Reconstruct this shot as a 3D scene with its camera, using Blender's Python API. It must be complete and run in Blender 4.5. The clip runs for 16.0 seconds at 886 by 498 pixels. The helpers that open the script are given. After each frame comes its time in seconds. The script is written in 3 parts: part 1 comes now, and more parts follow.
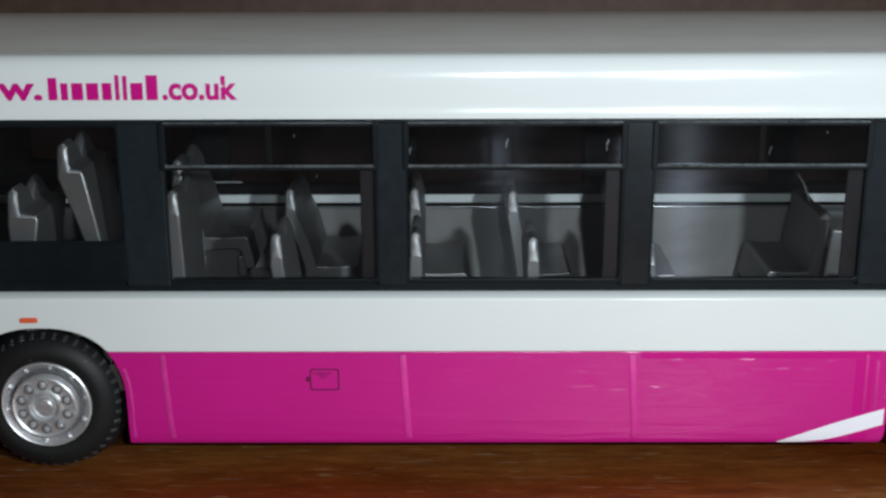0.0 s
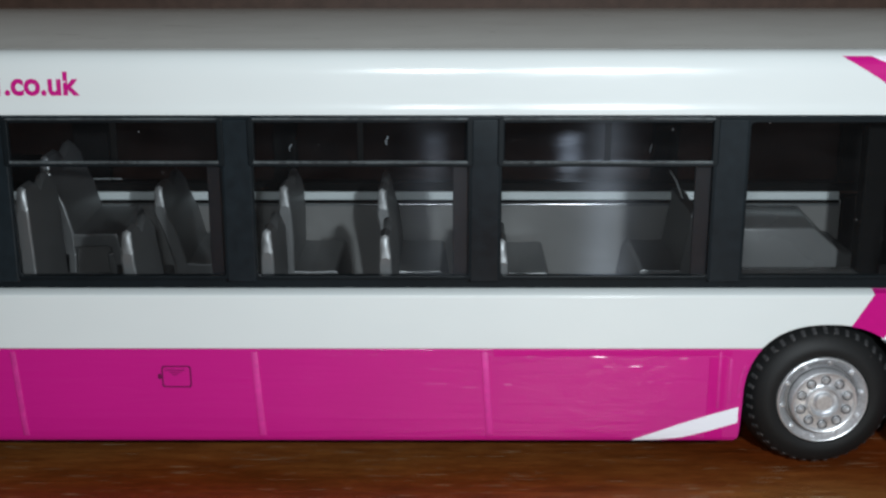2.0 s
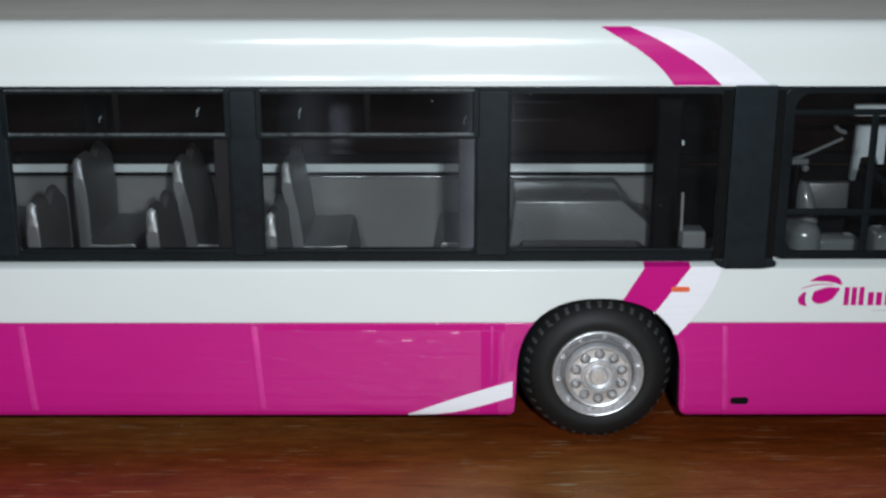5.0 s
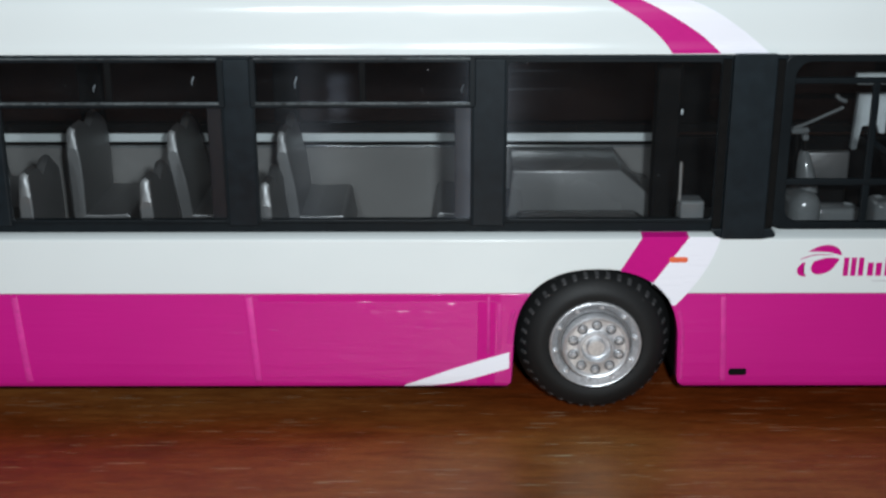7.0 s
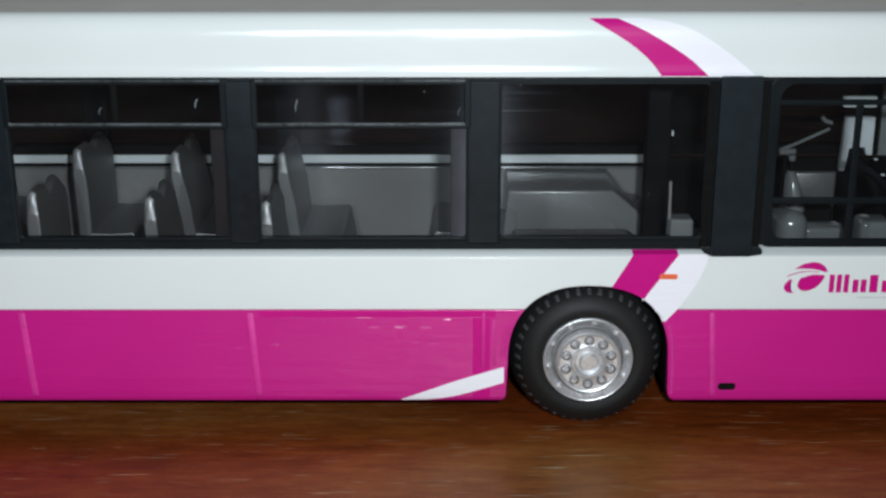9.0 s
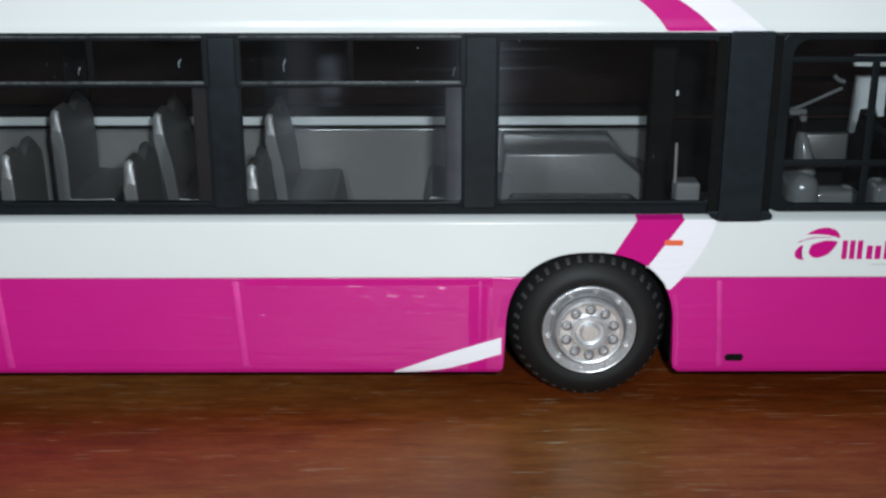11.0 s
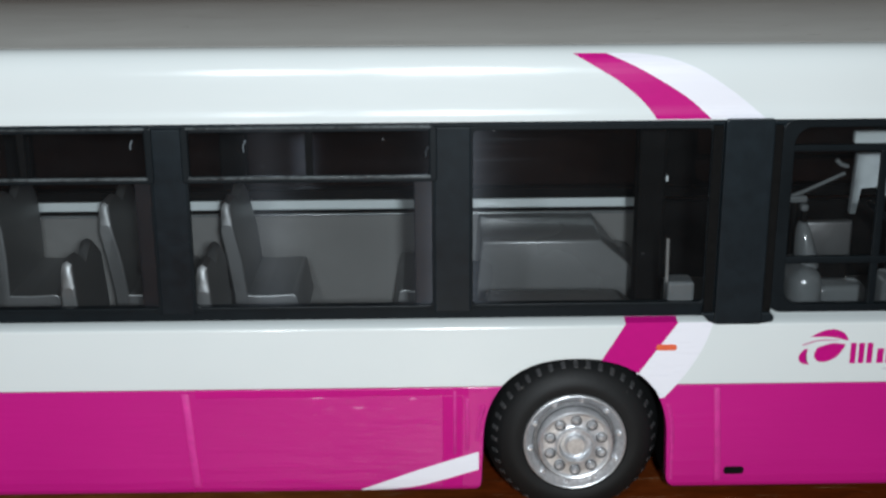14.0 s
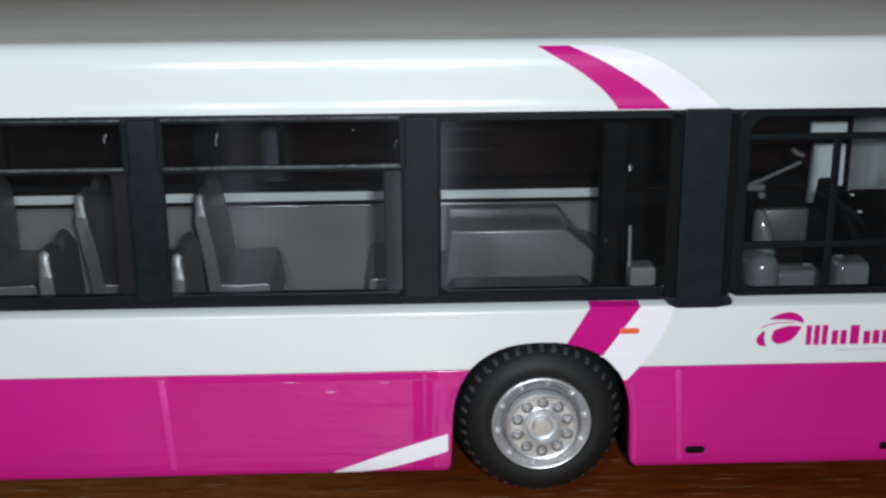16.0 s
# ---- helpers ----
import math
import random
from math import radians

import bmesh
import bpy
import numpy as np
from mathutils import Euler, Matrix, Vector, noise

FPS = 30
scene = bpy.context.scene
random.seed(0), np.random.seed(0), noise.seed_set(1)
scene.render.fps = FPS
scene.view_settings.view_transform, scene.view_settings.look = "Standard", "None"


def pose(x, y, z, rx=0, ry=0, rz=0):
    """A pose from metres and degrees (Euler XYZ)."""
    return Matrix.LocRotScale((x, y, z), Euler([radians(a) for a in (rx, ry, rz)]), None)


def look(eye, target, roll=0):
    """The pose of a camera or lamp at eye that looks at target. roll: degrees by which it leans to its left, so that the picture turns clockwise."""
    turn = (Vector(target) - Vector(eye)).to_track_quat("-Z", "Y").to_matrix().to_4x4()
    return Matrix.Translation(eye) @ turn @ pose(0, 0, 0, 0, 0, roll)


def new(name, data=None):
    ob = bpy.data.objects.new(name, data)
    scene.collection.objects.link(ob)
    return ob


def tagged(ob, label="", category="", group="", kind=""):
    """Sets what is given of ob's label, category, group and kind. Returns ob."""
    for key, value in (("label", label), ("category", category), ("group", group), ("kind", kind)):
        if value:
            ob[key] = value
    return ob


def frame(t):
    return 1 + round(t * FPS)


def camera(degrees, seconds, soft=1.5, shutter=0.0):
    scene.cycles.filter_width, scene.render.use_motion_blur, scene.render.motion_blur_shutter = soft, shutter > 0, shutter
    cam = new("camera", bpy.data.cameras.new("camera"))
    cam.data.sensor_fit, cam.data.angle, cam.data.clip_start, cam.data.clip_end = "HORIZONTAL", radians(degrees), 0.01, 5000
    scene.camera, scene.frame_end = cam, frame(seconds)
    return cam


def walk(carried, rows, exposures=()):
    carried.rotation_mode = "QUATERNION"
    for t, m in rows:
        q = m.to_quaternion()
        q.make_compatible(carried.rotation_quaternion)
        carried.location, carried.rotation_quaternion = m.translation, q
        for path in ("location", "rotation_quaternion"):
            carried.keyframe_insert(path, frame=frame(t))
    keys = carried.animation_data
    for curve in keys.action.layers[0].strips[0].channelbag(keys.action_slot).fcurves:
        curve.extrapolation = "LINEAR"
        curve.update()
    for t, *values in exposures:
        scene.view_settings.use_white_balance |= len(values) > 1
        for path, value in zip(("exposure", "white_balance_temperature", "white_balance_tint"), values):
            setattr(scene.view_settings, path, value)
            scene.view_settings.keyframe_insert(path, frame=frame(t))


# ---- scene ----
MM = 0.001  # all lengths below are given in millimetres of the model
EXPOSURES = [(0.0, 0.07), (1.5, 0.0), (3.0, -0.05), (4.5, -0.07), (7.0, 0.0), (8.0, 0.0), (9.5, 0.0), (12.0, 0.12), (12.5, 0.14), (13.0, 0.22), (13.5, 0.1), (14.2, -0.03), (15.0, -0.03), (16.0, 0.0)]
cam = camera(38.0, 16.0, soft=2.6, shutter=0.5)
# seconds, eye in millimetres, pitch, yaw, roll in degrees
ROWS = [
    (0.0, -45.95, -105.43, 52.36, -16.794, 0.352, -0.216),
    (0.5, -42.64, -105.66, 52.07, -16.634, 0.206, -0.220),
    (1.0, -36.89, -105.49, 51.22, -16.248, -0.089, 0.067),
    (1.5, -33.37, -104.84, 51.82, -16.761, -0.004, 0.024),
    (2.0, -33.30, -105.13, 52.02, -16.812, 0.187, -0.054),
    (2.5, -28.92, -105.15, 51.72, -16.657, 0.164, 0.016),
    (3.0, -25.84, -105.28, 51.31, -16.531, 0.245, 0.008),
    (3.5, -21.91, -104.81, 51.37, -16.724, 0.162, 0.046),
    (4.0, -20.02, -104.77, 51.33, -16.914, 0.061, 0.004),
    (4.5, -14.30, -104.29, 51.80, -17.460, -0.107, -0.003),
    (7.0, -13.25, -102.99, 51.66, -19.485, 0.019, -0.079),
    (7.5, -13.44, -102.47, 51.62, -19.337, -0.003, -0.031),
    (8.0, -12.91, -103.33, 51.85, -18.739, 0.090, -0.031),
    (8.5, -12.65, -105.21, 51.85, -18.392, 0.111, -0.034),
    (9.0, -12.81, -106.11, 51.81, -18.272, 0.072, -0.055),
    (9.5, -13.14, -104.87, 51.50, -18.635, -0.077, -0.000),
    (9.7, -13.19, -104.51, 51.20, -18.848, -0.137, 0.040),
    (11.8, -12.64, -100.04, 49.81, -19.846, -0.195, -0.072),
    (12.0, -13.03, -100.22, 50.02, -19.516, -0.397, 0.016),
    (12.5, -15.59, -101.45, 50.99, -18.807, -2.188, -0.198),
    (13.0, -13.59, -89.90, 51.49, -17.674, -2.130, -0.276),
    (13.5, -13.37, -89.82, 51.52, -17.615, -2.149, -0.199),
    (14.0, -11.72, -90.58, 51.47, -17.859, -0.963, -0.314),
    (14.5, -14.06, -93.24, 51.27, -17.959, -2.421, -0.218),
    (15.0, -14.40, -93.64, 52.09, -18.291, -2.554, -0.177),
    (15.5, -14.30, -93.52, 51.98, -18.116, -2.521, -0.137),
    (16.0, -11.69, -93.57, 51.45, -17.884, -2.345, -0.217),
]
walk(cam, [(t, pose(x * MM, y * MM, z * MM, 90 + pitch, 0, yaw) @ pose(0, 0, 0, 0, 0, roll))
           for t, x, y, z, pitch, yaw, roll in ROWS], EXPOSURES)


# ---- light ----
world = bpy.data.worlds.new("dark_room")
scene.world = world
world.use_nodes = True
world.node_tree.nodes["Background"].inputs[0].default_value = (1.0, 0.93, 0.88, 1)
world.node_tree.nodes["Background"].inputs[1].default_value = 0.085

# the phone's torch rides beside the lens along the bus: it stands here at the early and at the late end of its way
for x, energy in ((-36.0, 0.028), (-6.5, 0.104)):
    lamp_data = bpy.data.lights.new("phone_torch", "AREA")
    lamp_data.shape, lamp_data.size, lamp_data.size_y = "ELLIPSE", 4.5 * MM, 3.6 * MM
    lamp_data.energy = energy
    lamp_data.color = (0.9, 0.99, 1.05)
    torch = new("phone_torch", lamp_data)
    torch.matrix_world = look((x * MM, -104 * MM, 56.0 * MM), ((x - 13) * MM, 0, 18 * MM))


# ---- materials ----
def material(name):
    m = bpy.data.materials.new(name)
    m.use_nodes = True
    nt = m.node_tree
    return m, nt, nt.nodes["Principled BSDF"]


def coords(nt, scale):
    tc = nt.nodes.new("ShaderNodeTexCoord")
    mp = nt.nodes.new("ShaderNodeMapping")
    mp.inputs["Scale"].default_value = scale
    nt.links.new(tc.outputs["Object"], mp.inputs["Vector"])
    return mp.outputs["Vector"]


def noise_at(nt, scale, detail=4.0, rough=0.55):
    n = nt.nodes.new("ShaderNodeTexNoise")
    n.inputs["Scale"].default_value = 1.0
    n.inputs["Detail"].default_value = detail
    n.inputs["Roughness"].default_value = rough
    nt.links.new(coords(nt, scale), n.inputs["Vector"])
    return n.outputs["Fac"]


def ramp(nt, fac, stops):
    r = nt.nodes.new("ShaderNodeValToRGB")
    while len(r.color_ramp.elements) < len(stops):
        r.color_ramp.elements.new(0.5)
    for e, (p, c) in zip(r.color_ramp.elements, stops):
        e.position, e.color = p, (*c, 1)
    nt.links.new(fac, r.inputs["Fac"])
    return r.outputs["Color"]


def remap(nt, fac, lo, hi, a=0.3, b=0.7):
    r = nt.nodes.new("ShaderNodeMapRange")
    for k, v in (("From Min", a), ("From Max", b), ("To Min", lo), ("To Max", hi)):
        r.inputs[k].default_value = v
    nt.links.new(fac, r.inputs["Value"])
    return r.outputs["Result"]


def bump(nt, height, strength, distance, normal=None):
    b = nt.nodes.new("ShaderNodeBump")
    b.inputs["Strength"].default_value = strength
    b.inputs["Distance"].default_value = distance
    nt.links.new(height, b.inputs["Height"])
    if normal is not None:
        nt.links.new(normal, b.inputs["Normal"])
    return b.outputs["Normal"]


def plain(name, colour, rough, metal=0.0, vary=0.12, scale=400, relief=0.1, spec=0.5, coat=0.0):
    """A paint or plastic: two scales of colour and gloss variation and a fine relief."""
    m, nt, p = material(name)
    big, fine = noise_at(nt, (scale * 0.15,) * 3, 3), noise_at(nt, (scale * 4,) * 3, 5)
    mix = nt.nodes.new("ShaderNodeMath")
    mix.operation = "ADD"
    nt.links.new(big, mix.inputs[0])
    nt.links.new(fine, mix.inputs[1])
    lo, hi = [tuple(min(1, c * k) for c in colour) for k in (1 - vary, 1 + vary)]
    nt.links.new(ramp(nt, remap(nt, mix.outputs[0], 0, 1, 0.7, 1.3), [(0, lo), (1, hi)]), p.inputs["Base Color"])
    nt.links.new(remap(nt, big, rough * 0.8, rough * 1.2), p.inputs["Roughness"])
    p.inputs["Metallic"].default_value = metal
    p.inputs["Specular IOR Level"].default_value = spec
    p.inputs["Coat Weight"].default_value = coat
    nt.links.new(bump(nt, fine, relief, 0.00004), p.inputs["Normal"])
    return m


def streaked(name, colour, rough, vary, streak, spec=0.5, depth=0.000045):
    """Sprayed paint whose film runs in fine lengthwise streaks."""
    m, nt, p = material(name)
    run = noise_at(nt, (220, 900, 2300), 5, 0.6)
    big = noise_at(nt, (40, 40, 70), 3)
    lo, hi = [tuple(min(1, c * k) for c in colour) for k in (1 - vary, 1 + vary)]
    nt.links.new(ramp(nt, big, [(0.3, lo), (0.7, hi)]), p.inputs["Base Color"])
    nt.links.new(remap(nt, run, rough * 0.75, rough * 1.25), p.inputs["Roughness"])
    p.inputs["Specular IOR Level"].default_value = spec
    nt.links.new(bump(nt, run, streak, depth), p.inputs["Normal"])
    return m


def lacquered(name, colour):
    """Smooth paint under a clear lacquer that has set in fine lengthwise runs."""
    m, nt, p = material(name)
    run = noise_at(nt, (170, 700, 1700), 2, 0.6)
    big = noise_at(nt, (40, 40, 70), 3)
    lo, hi = [tuple(c * k for c in colour) for k in (0.95, 1.05)]
    nt.links.new(ramp(nt, big, [(0.3, lo), (0.7, hi)]), p.inputs["Base Color"])
    p.inputs["Roughness"].default_value = 0.42
    p.inputs["Specular IOR Level"].default_value = 0.3
    p.inputs["Coat Weight"].default_value = 1.0
    nt.links.new(remap(nt, big, 0.19, 0.25), p.inputs["Coat Roughness"])
    nt.links.new(bump(nt, run, 1.0, 0.0002), p.inputs["Coat Normal"])
    return m


def glass_material(name, tint, rough, stretch, film):
    """Clear moulded plastic: see-through, with a hazy gloss drawn out upright by its lengthwise moulding lines.
    film: how strongly the greasy film on it throws light back; stretch: how far the gloss is drawn out."""
    m, nt, p = material(name)
    nt.nodes.remove(p)
    out = nt.nodes["Material Output"]
    clear = nt.nodes.new("ShaderNodeBsdfTransparent")
    clear.inputs[0].default_value = (*tint, 1)
    gloss = nt.nodes.new("ShaderNodeBsdfAnisotropic")
    gloss.inputs["Color"].default_value = (0.82, 0.88, 1.0, 1)
    gloss.inputs["Roughness"].default_value = rough
    gloss.inputs["Anisotropy"].default_value = stretch
    along = nt.nodes.new("ShaderNodeCombineXYZ")
    along.inputs[0].default_value = 1.0
    nt.links.new(along.outputs[0], gloss.inputs["Tangent"])
    nt.links.new(bump(nt, noise_at(nt, (8, 100, 700), 3), 1.0, 0.00012), gloss.inputs["Normal"])
    glint = nt.nodes.new("ShaderNodeBsdfAnisotropic")
    glint.inputs["Color"].default_value = (0.8, 0.9, 1.0, 1)
    glint.inputs["Roughness"].default_value = 0.12
    nt.links.new(bump(nt, noise_at(nt, (16, 100, 1100), 2), 1.0, 0.00022), glint.inputs["Normal"])
    both = nt.nodes.new("ShaderNodeMixShader")
    both.inputs[0].default_value = 0.12
    nt.links.new(gloss.outputs[0], both.inputs[1])
    nt.links.new(glint.outputs[0], both.inputs[2])
    edge = nt.nodes.new("ShaderNodeFresnel")
    edge.inputs["IOR"].default_value = 1.45
    # smears in the film
    smear = remap(nt, noise_at(nt, (60, 60, 260), 5, 0.6), film * 0.55, film * 1.45)
    share = nt.nodes.new("ShaderNodeMath")
    share.operation = "MULTIPLY"
    nt.links.new(edge.outputs[0], share.inputs[0])
    nt.links.new(smear, share.inputs[1])
    mix = nt.nodes.new("ShaderNodeMixShader")
    nt.links.new(share.outputs[0], mix.inputs[0])
    nt.links.new(clear.outputs[0], mix.inputs[1])
    nt.links.new(both.outputs[0], mix.inputs[2])
    # lens haze put in as a thin diffuse layer, with a few bright dust specks
    dust = nt.nodes.new("ShaderNodeBsdfDiffuse")
    dust.inputs["Color"].default_value = (0.5, 0.5, 0.52, 1)
    lens_haze = remap(nt, noise_at(nt, (150, 150, 500), 4), 0.002, 0.0055)
    speck = remap(nt, noise_at(nt, (2400, 2400, 2400), 1, 0.3), 0, 0.22, 0.81, 0.84)
    total = nt.nodes.new("ShaderNodeMath")
    nt.links.new(lens_haze, total.inputs[0])
    nt.links.new(speck, total.inputs[1])
    cover = nt.nodes.new("ShaderNodeMixShader")
    nt.links.new(total.outputs[0], cover.inputs[0])
    nt.links.new(mix.outputs[0], cover.inputs[1])
    nt.links.new(dust.outputs[0], cover.inputs[2])
    nt.links.new(cover.outputs[0], out.inputs["Surface"])
    return m


def dark_edge_material():
    """The strip along the edge of the glazing: dark plastic that lets little through."""
    m, nt, p = material("dark_plastic_edge")
    p.inputs["Base Color"].default_value = (0.011, 0.0105, 0.013, 1)
    p.inputs["Roughness"].default_value = 0.35
    nt.links.new(bump(nt, noise_at(nt, (200, 200, 900), 2), 1.0, 0.00003), p.inputs["Normal"])
    clear = nt.nodes.new("ShaderNodeBsdfTransparent")
    clear.inputs[0].default_value = (0.4, 0.4, 0.45, 1)
    mix = nt.nodes.new("ShaderNodeMixShader")
    nt.links.new(remap(nt, noise_at(nt, (200, 200, 900), 3), 0.86, 0.95), mix.inputs[0])
    nt.links.new(clear.outputs[0], mix.inputs[1])
    nt.links.new(p.outputs[0], mix.inputs[2])
    nt.links.new(mix.outputs[0], nt.nodes["Material Output"].inputs["Surface"])
    return m


def wood_material():
    """Dark red-brown polished wood with lengthwise grain, worn pores and pale scratches."""
    m, nt, p = material("polished_wood")
    broad = noise_at(nt, (16, 55, 55), 4, 0.6)
    grain = noise_at(nt, (170, 900, 900), 9, 0.78)
    pores = noise_at(nt, (160, 2600, 2600), 3, 0.5)
    add = nt.nodes.new("ShaderNodeMath")
    add.operation = "ADD"
    nt.links.new(remap(nt, broad, 0, 0.5), add.inputs[0])
    nt.links.new(remap(nt, grain, 0, 0.5, 0.3, 0.7), add.inputs[1])
    colour = ramp(nt, add.outputs[0], [(0.1, (0.055, 0.013, 0.0022)), (0.5, (0.168, 0.04, 0.008)), (0.95, (0.31, 0.095, 0.021))])
    scratch = noise_at(nt, (230, 7500, 7500), 2, 0.4)
    grit = noise_at(nt, (1600, 3200, 3200), 4, 0.6)
    mask = remap(nt, scratch, 0, 0.75, 0.69, 0.735)
    mix = nt.nodes.new("ShaderNodeMix")
    mix.data_type = "RGBA"
    mix.inputs["B"].default_value = (0, 0, 0, 1)
    nt.links.new(mask, mix.inputs["Factor"])
    nt.links.new(colour, mix.inputs[6])
    mix.inputs[7].default_value = (0.5, 0.39, 0.25, 1)
    spread = nt.nodes.new("ShaderNodeMix")
    spread.data_type, spread.blend_type = "RGBA", "MULTIPLY"
    spread.inputs["Factor"].default_value = 1.0
    nt.links.new(mix.outputs[2], spread.inputs[6])
    nt.links.new(ramp(nt, grit, [(0.3, (0.78, 0.76, 0.74)), (0.7, (1.0, 1.0, 1.0))]), spread.inputs[7])
    # redder and yellower stretches of the stain
    stain = nt.nodes.new("ShaderNodeMix")
    stain.data_type, stain.blend_type = "RGBA", "MULTIPLY"
    stain.inputs["Factor"].default_value = 1.0
    nt.links.new(spread.outputs[2], stain.inputs[6])
    nt.links.new(ramp(nt, noise_at(nt, (14, 26, 26), 2), [(0.36, (1.12, 0.72, 0.55)), (0.62, (1.0, 1.35, 1.5))]), stain.inputs[7])
    nt.links.new(stain.outputs[2], p.inputs["Base Color"])
    nt.links.new(remap(nt, broad, 0.36, 0.5), p.inputs["Roughness"])
    nt.links.new(bump(nt, pores, 0.8, 0.00006, bump(nt, grain, 0.2, 0.0001)), p.inputs["Normal"])
    p.inputs["Specular IOR Level"].default_value = 0.85
    p.inputs["Specular Tint"].default_value = (1.0, 0.7, 0.36, 1)
    return m


WHITE = streaked("white_paint", (0.705, 0.75, 0.745), 0.17, 0.03, 0.06)
BRIGHT = streaked("bright_white_print", (0.84, 0.84, 0.9), 0.3, 0.02, 0.05)
ROOF = streaked("roof_white_paint", (0.71, 0.715, 0.68), 0.35, 0.05, 0.08)
PINK = lacquered("magenta_paint", (0.545, 0.006, 0.225))
PALEPINK = plain("paler_magenta_edge", (0.6, 0.03, 0.27), 0.42, vary=0.2)
SMOOTH = plain("smooth_magenta_paint", (0.525, 0.005, 0.205), 0.45, vary=0.05, spec=0.25)
PRINT = plain("magenta_print", (0.52, 0.005, 0.2), 0.4, vary=0.05, spec=0.2)
BLACK = plain("black_gloss_trim", (0.008, 0.0132, 0.0168), 0.3, vary=0.3, scale=250, spec=0.3)
FRAME = plain("black_window_frame", (0.006, 0.009, 0.011), 0.4, vary=0.2, spec=0.15)
EDGE = plain("grey_moulding_edge", (0.065, 0.076, 0.08), 0.2, vary=0.85, scale=900, relief=0.7)
MATT = plain("matt_black_plastic", (0.005, 0.005, 0.005), 0.75, vary=0.3, spec=0.08)
GREY = plain("grey_interior_plastic", (0.205, 0.2, 0.192), 0.38, vary=0.1)
SEAT = plain("dark_grey_seat_plastic", (0.062, 0.062, 0.061), 0.46, vary=0.15, spec=1.0, relief=0.6)
SEAT.node_tree.nodes["Principled BSDF"].inputs["IOR"].default_value = 2.0
FLOOR = plain("dark_interior_floor", (0.13, 0.125, 0.12), 0.6, vary=0.15)
CAB = plain("light_grey_cab_plastic", (0.15, 0.158, 0.16), 0.17, spec=0.8)
BOXGREY = plain("grey_wheel_box_plastic", (0.16, 0.16, 0.158), 0.24, vary=0.1, spec=0.9)
PALE = plain("pale_grey_plastic", (0.66, 0.7, 0.71), 0.4)
def dusty_rubber(name, colour, rough):
    """Matt rubber with sparse pale specks of dust."""
    m, nt, p = material(name)
    big = noise_at(nt, (60, 60, 60), 3)
    fine = noise_at(nt, (1600, 1600, 1600), 4)
    lo, hi = [tuple(c * k for c in colour) for k in (0.75, 1.25)]
    mix = nt.nodes.new("ShaderNodeMix")
    mix.data_type = "RGBA"
    nt.links.new(remap(nt, noise_at(nt, (2100, 2100, 2100), 1, 0.3), 0, 0.5, 0.77, 0.8), mix.inputs["Factor"])
    nt.links.new(ramp(nt, big, [(0.3, lo), (0.7, hi)]), mix.inputs[6])
    mix.inputs[7].default_value = (0.3, 0.29, 0.27, 1)
    nt.links.new(mix.outputs[2], p.inputs["Base Color"])
    nt.links.new(remap(nt, big, rough * 0.85, rough * 1.15), p.inputs["Roughness"])
    p.inputs["Specular IOR Level"].default_value = 0.3
    nt.links.new(bump(nt, fine, 0.4, 0.00004), p.inputs["Normal"])
    return m


RUBBER = dusty_rubber("black_rubber", (0.0092, 0.0098, 0.0102), 0.6)
# paler than the tyre: glints on the bars put into the colour
TREAD = plain("pale_tread_rubber", (0.055, 0.055, 0.057), 0.3, vary=0.5, relief=0.3)
SILVER = plain("silver_painted_metal", (0.72, 0.73, 0.75), 0.36, metal=0.72, vary=0.25, scale=900, relief=0.7)
# shade of the wheel's recesses put into a darker silver
SHADED = plain("shaded_silver_recess", (0.16, 0.16, 0.165), 0.4, metal=0.4, vary=0.3)
ORANGE = plain("orange_print", (0.75, 0.13, 0.05), 0.4)
DARKPINK = plain("dark_magenta_line", (0.13, 0.004, 0.06), 0.4)
PALEGREY = plain("pale_grey_print", (0.5, 0.5, 0.52), 0.4)
GLASS = glass_material("clear_window_plastic", (0.91, 0.92, 0.925), 0.47, 0.91, 0.18)
VENT = glass_material("clear_vent_plastic", (0.91, 0.925, 0.94), 0.42, 0.92, 0.08)
# far panes tinted dark so that the panel behind looks less lit
FARGLASS = glass_material("dimmed_far_window_plastic", (0.56, 0.52, 0.52), 0.2, 0.9, 0.2)
DARKEDGE = dark_edge_material()
WOOD = wood_material()
BOARD = plain("brown_wood_panel", (0.12, 0.07, 0.05), 0.55, vary=0.3, scale=120)


# ---- mesh helpers ----
def part(name, bm, mat, parent=None, label="", smooth=False):
    me = bpy.data.meshes.new(name)
    bmesh.ops.recalc_face_normals(bm, faces=bm.faces)
    bm.to_mesh(me)
    bm.free()
    me.transform(Matrix.Scale(MM, 4))
    me.materials.append(mat)
    if smooth:
        for f in me.polygons:
            f.use_smooth = True
        me.set_sharp_from_angle(angle=radians(40))
    ob = new(name, me)
    ob.parent = parent
    if label:
        tagged(ob, label)
    return ob


def soften(bm, width, segments=2, angle=30):
    if width:
        edges = [e for e in bm.edges if len(e.link_faces) == 2 and e.calc_face_angle(0) > radians(angle)]
        bmesh.ops.bevel(bm, geom=edges, offset=width, segments=segments, affect="EDGES", profile=0.5, clamp_overlap=True)


def box(x0, x1, y0, y1, z0, z1, bevel=0.15, segments=2):
    bm = bmesh.new()
    bmesh.ops.create_cube(bm, size=1, matrix=Matrix.LocRotScale(((x0 + x1) / 2, (y0 + y1) / 2, (z0 + z1) / 2), None, (x1 - x0, y1 - y0, z1 - z0)))
    soften(bm, bevel, segments)
    return bm


def side_y(z):
    """How far the body side stands in from its widest plane at height z."""
    return float(np.interp(z, PROFILE_Z, PROFILE_Y))


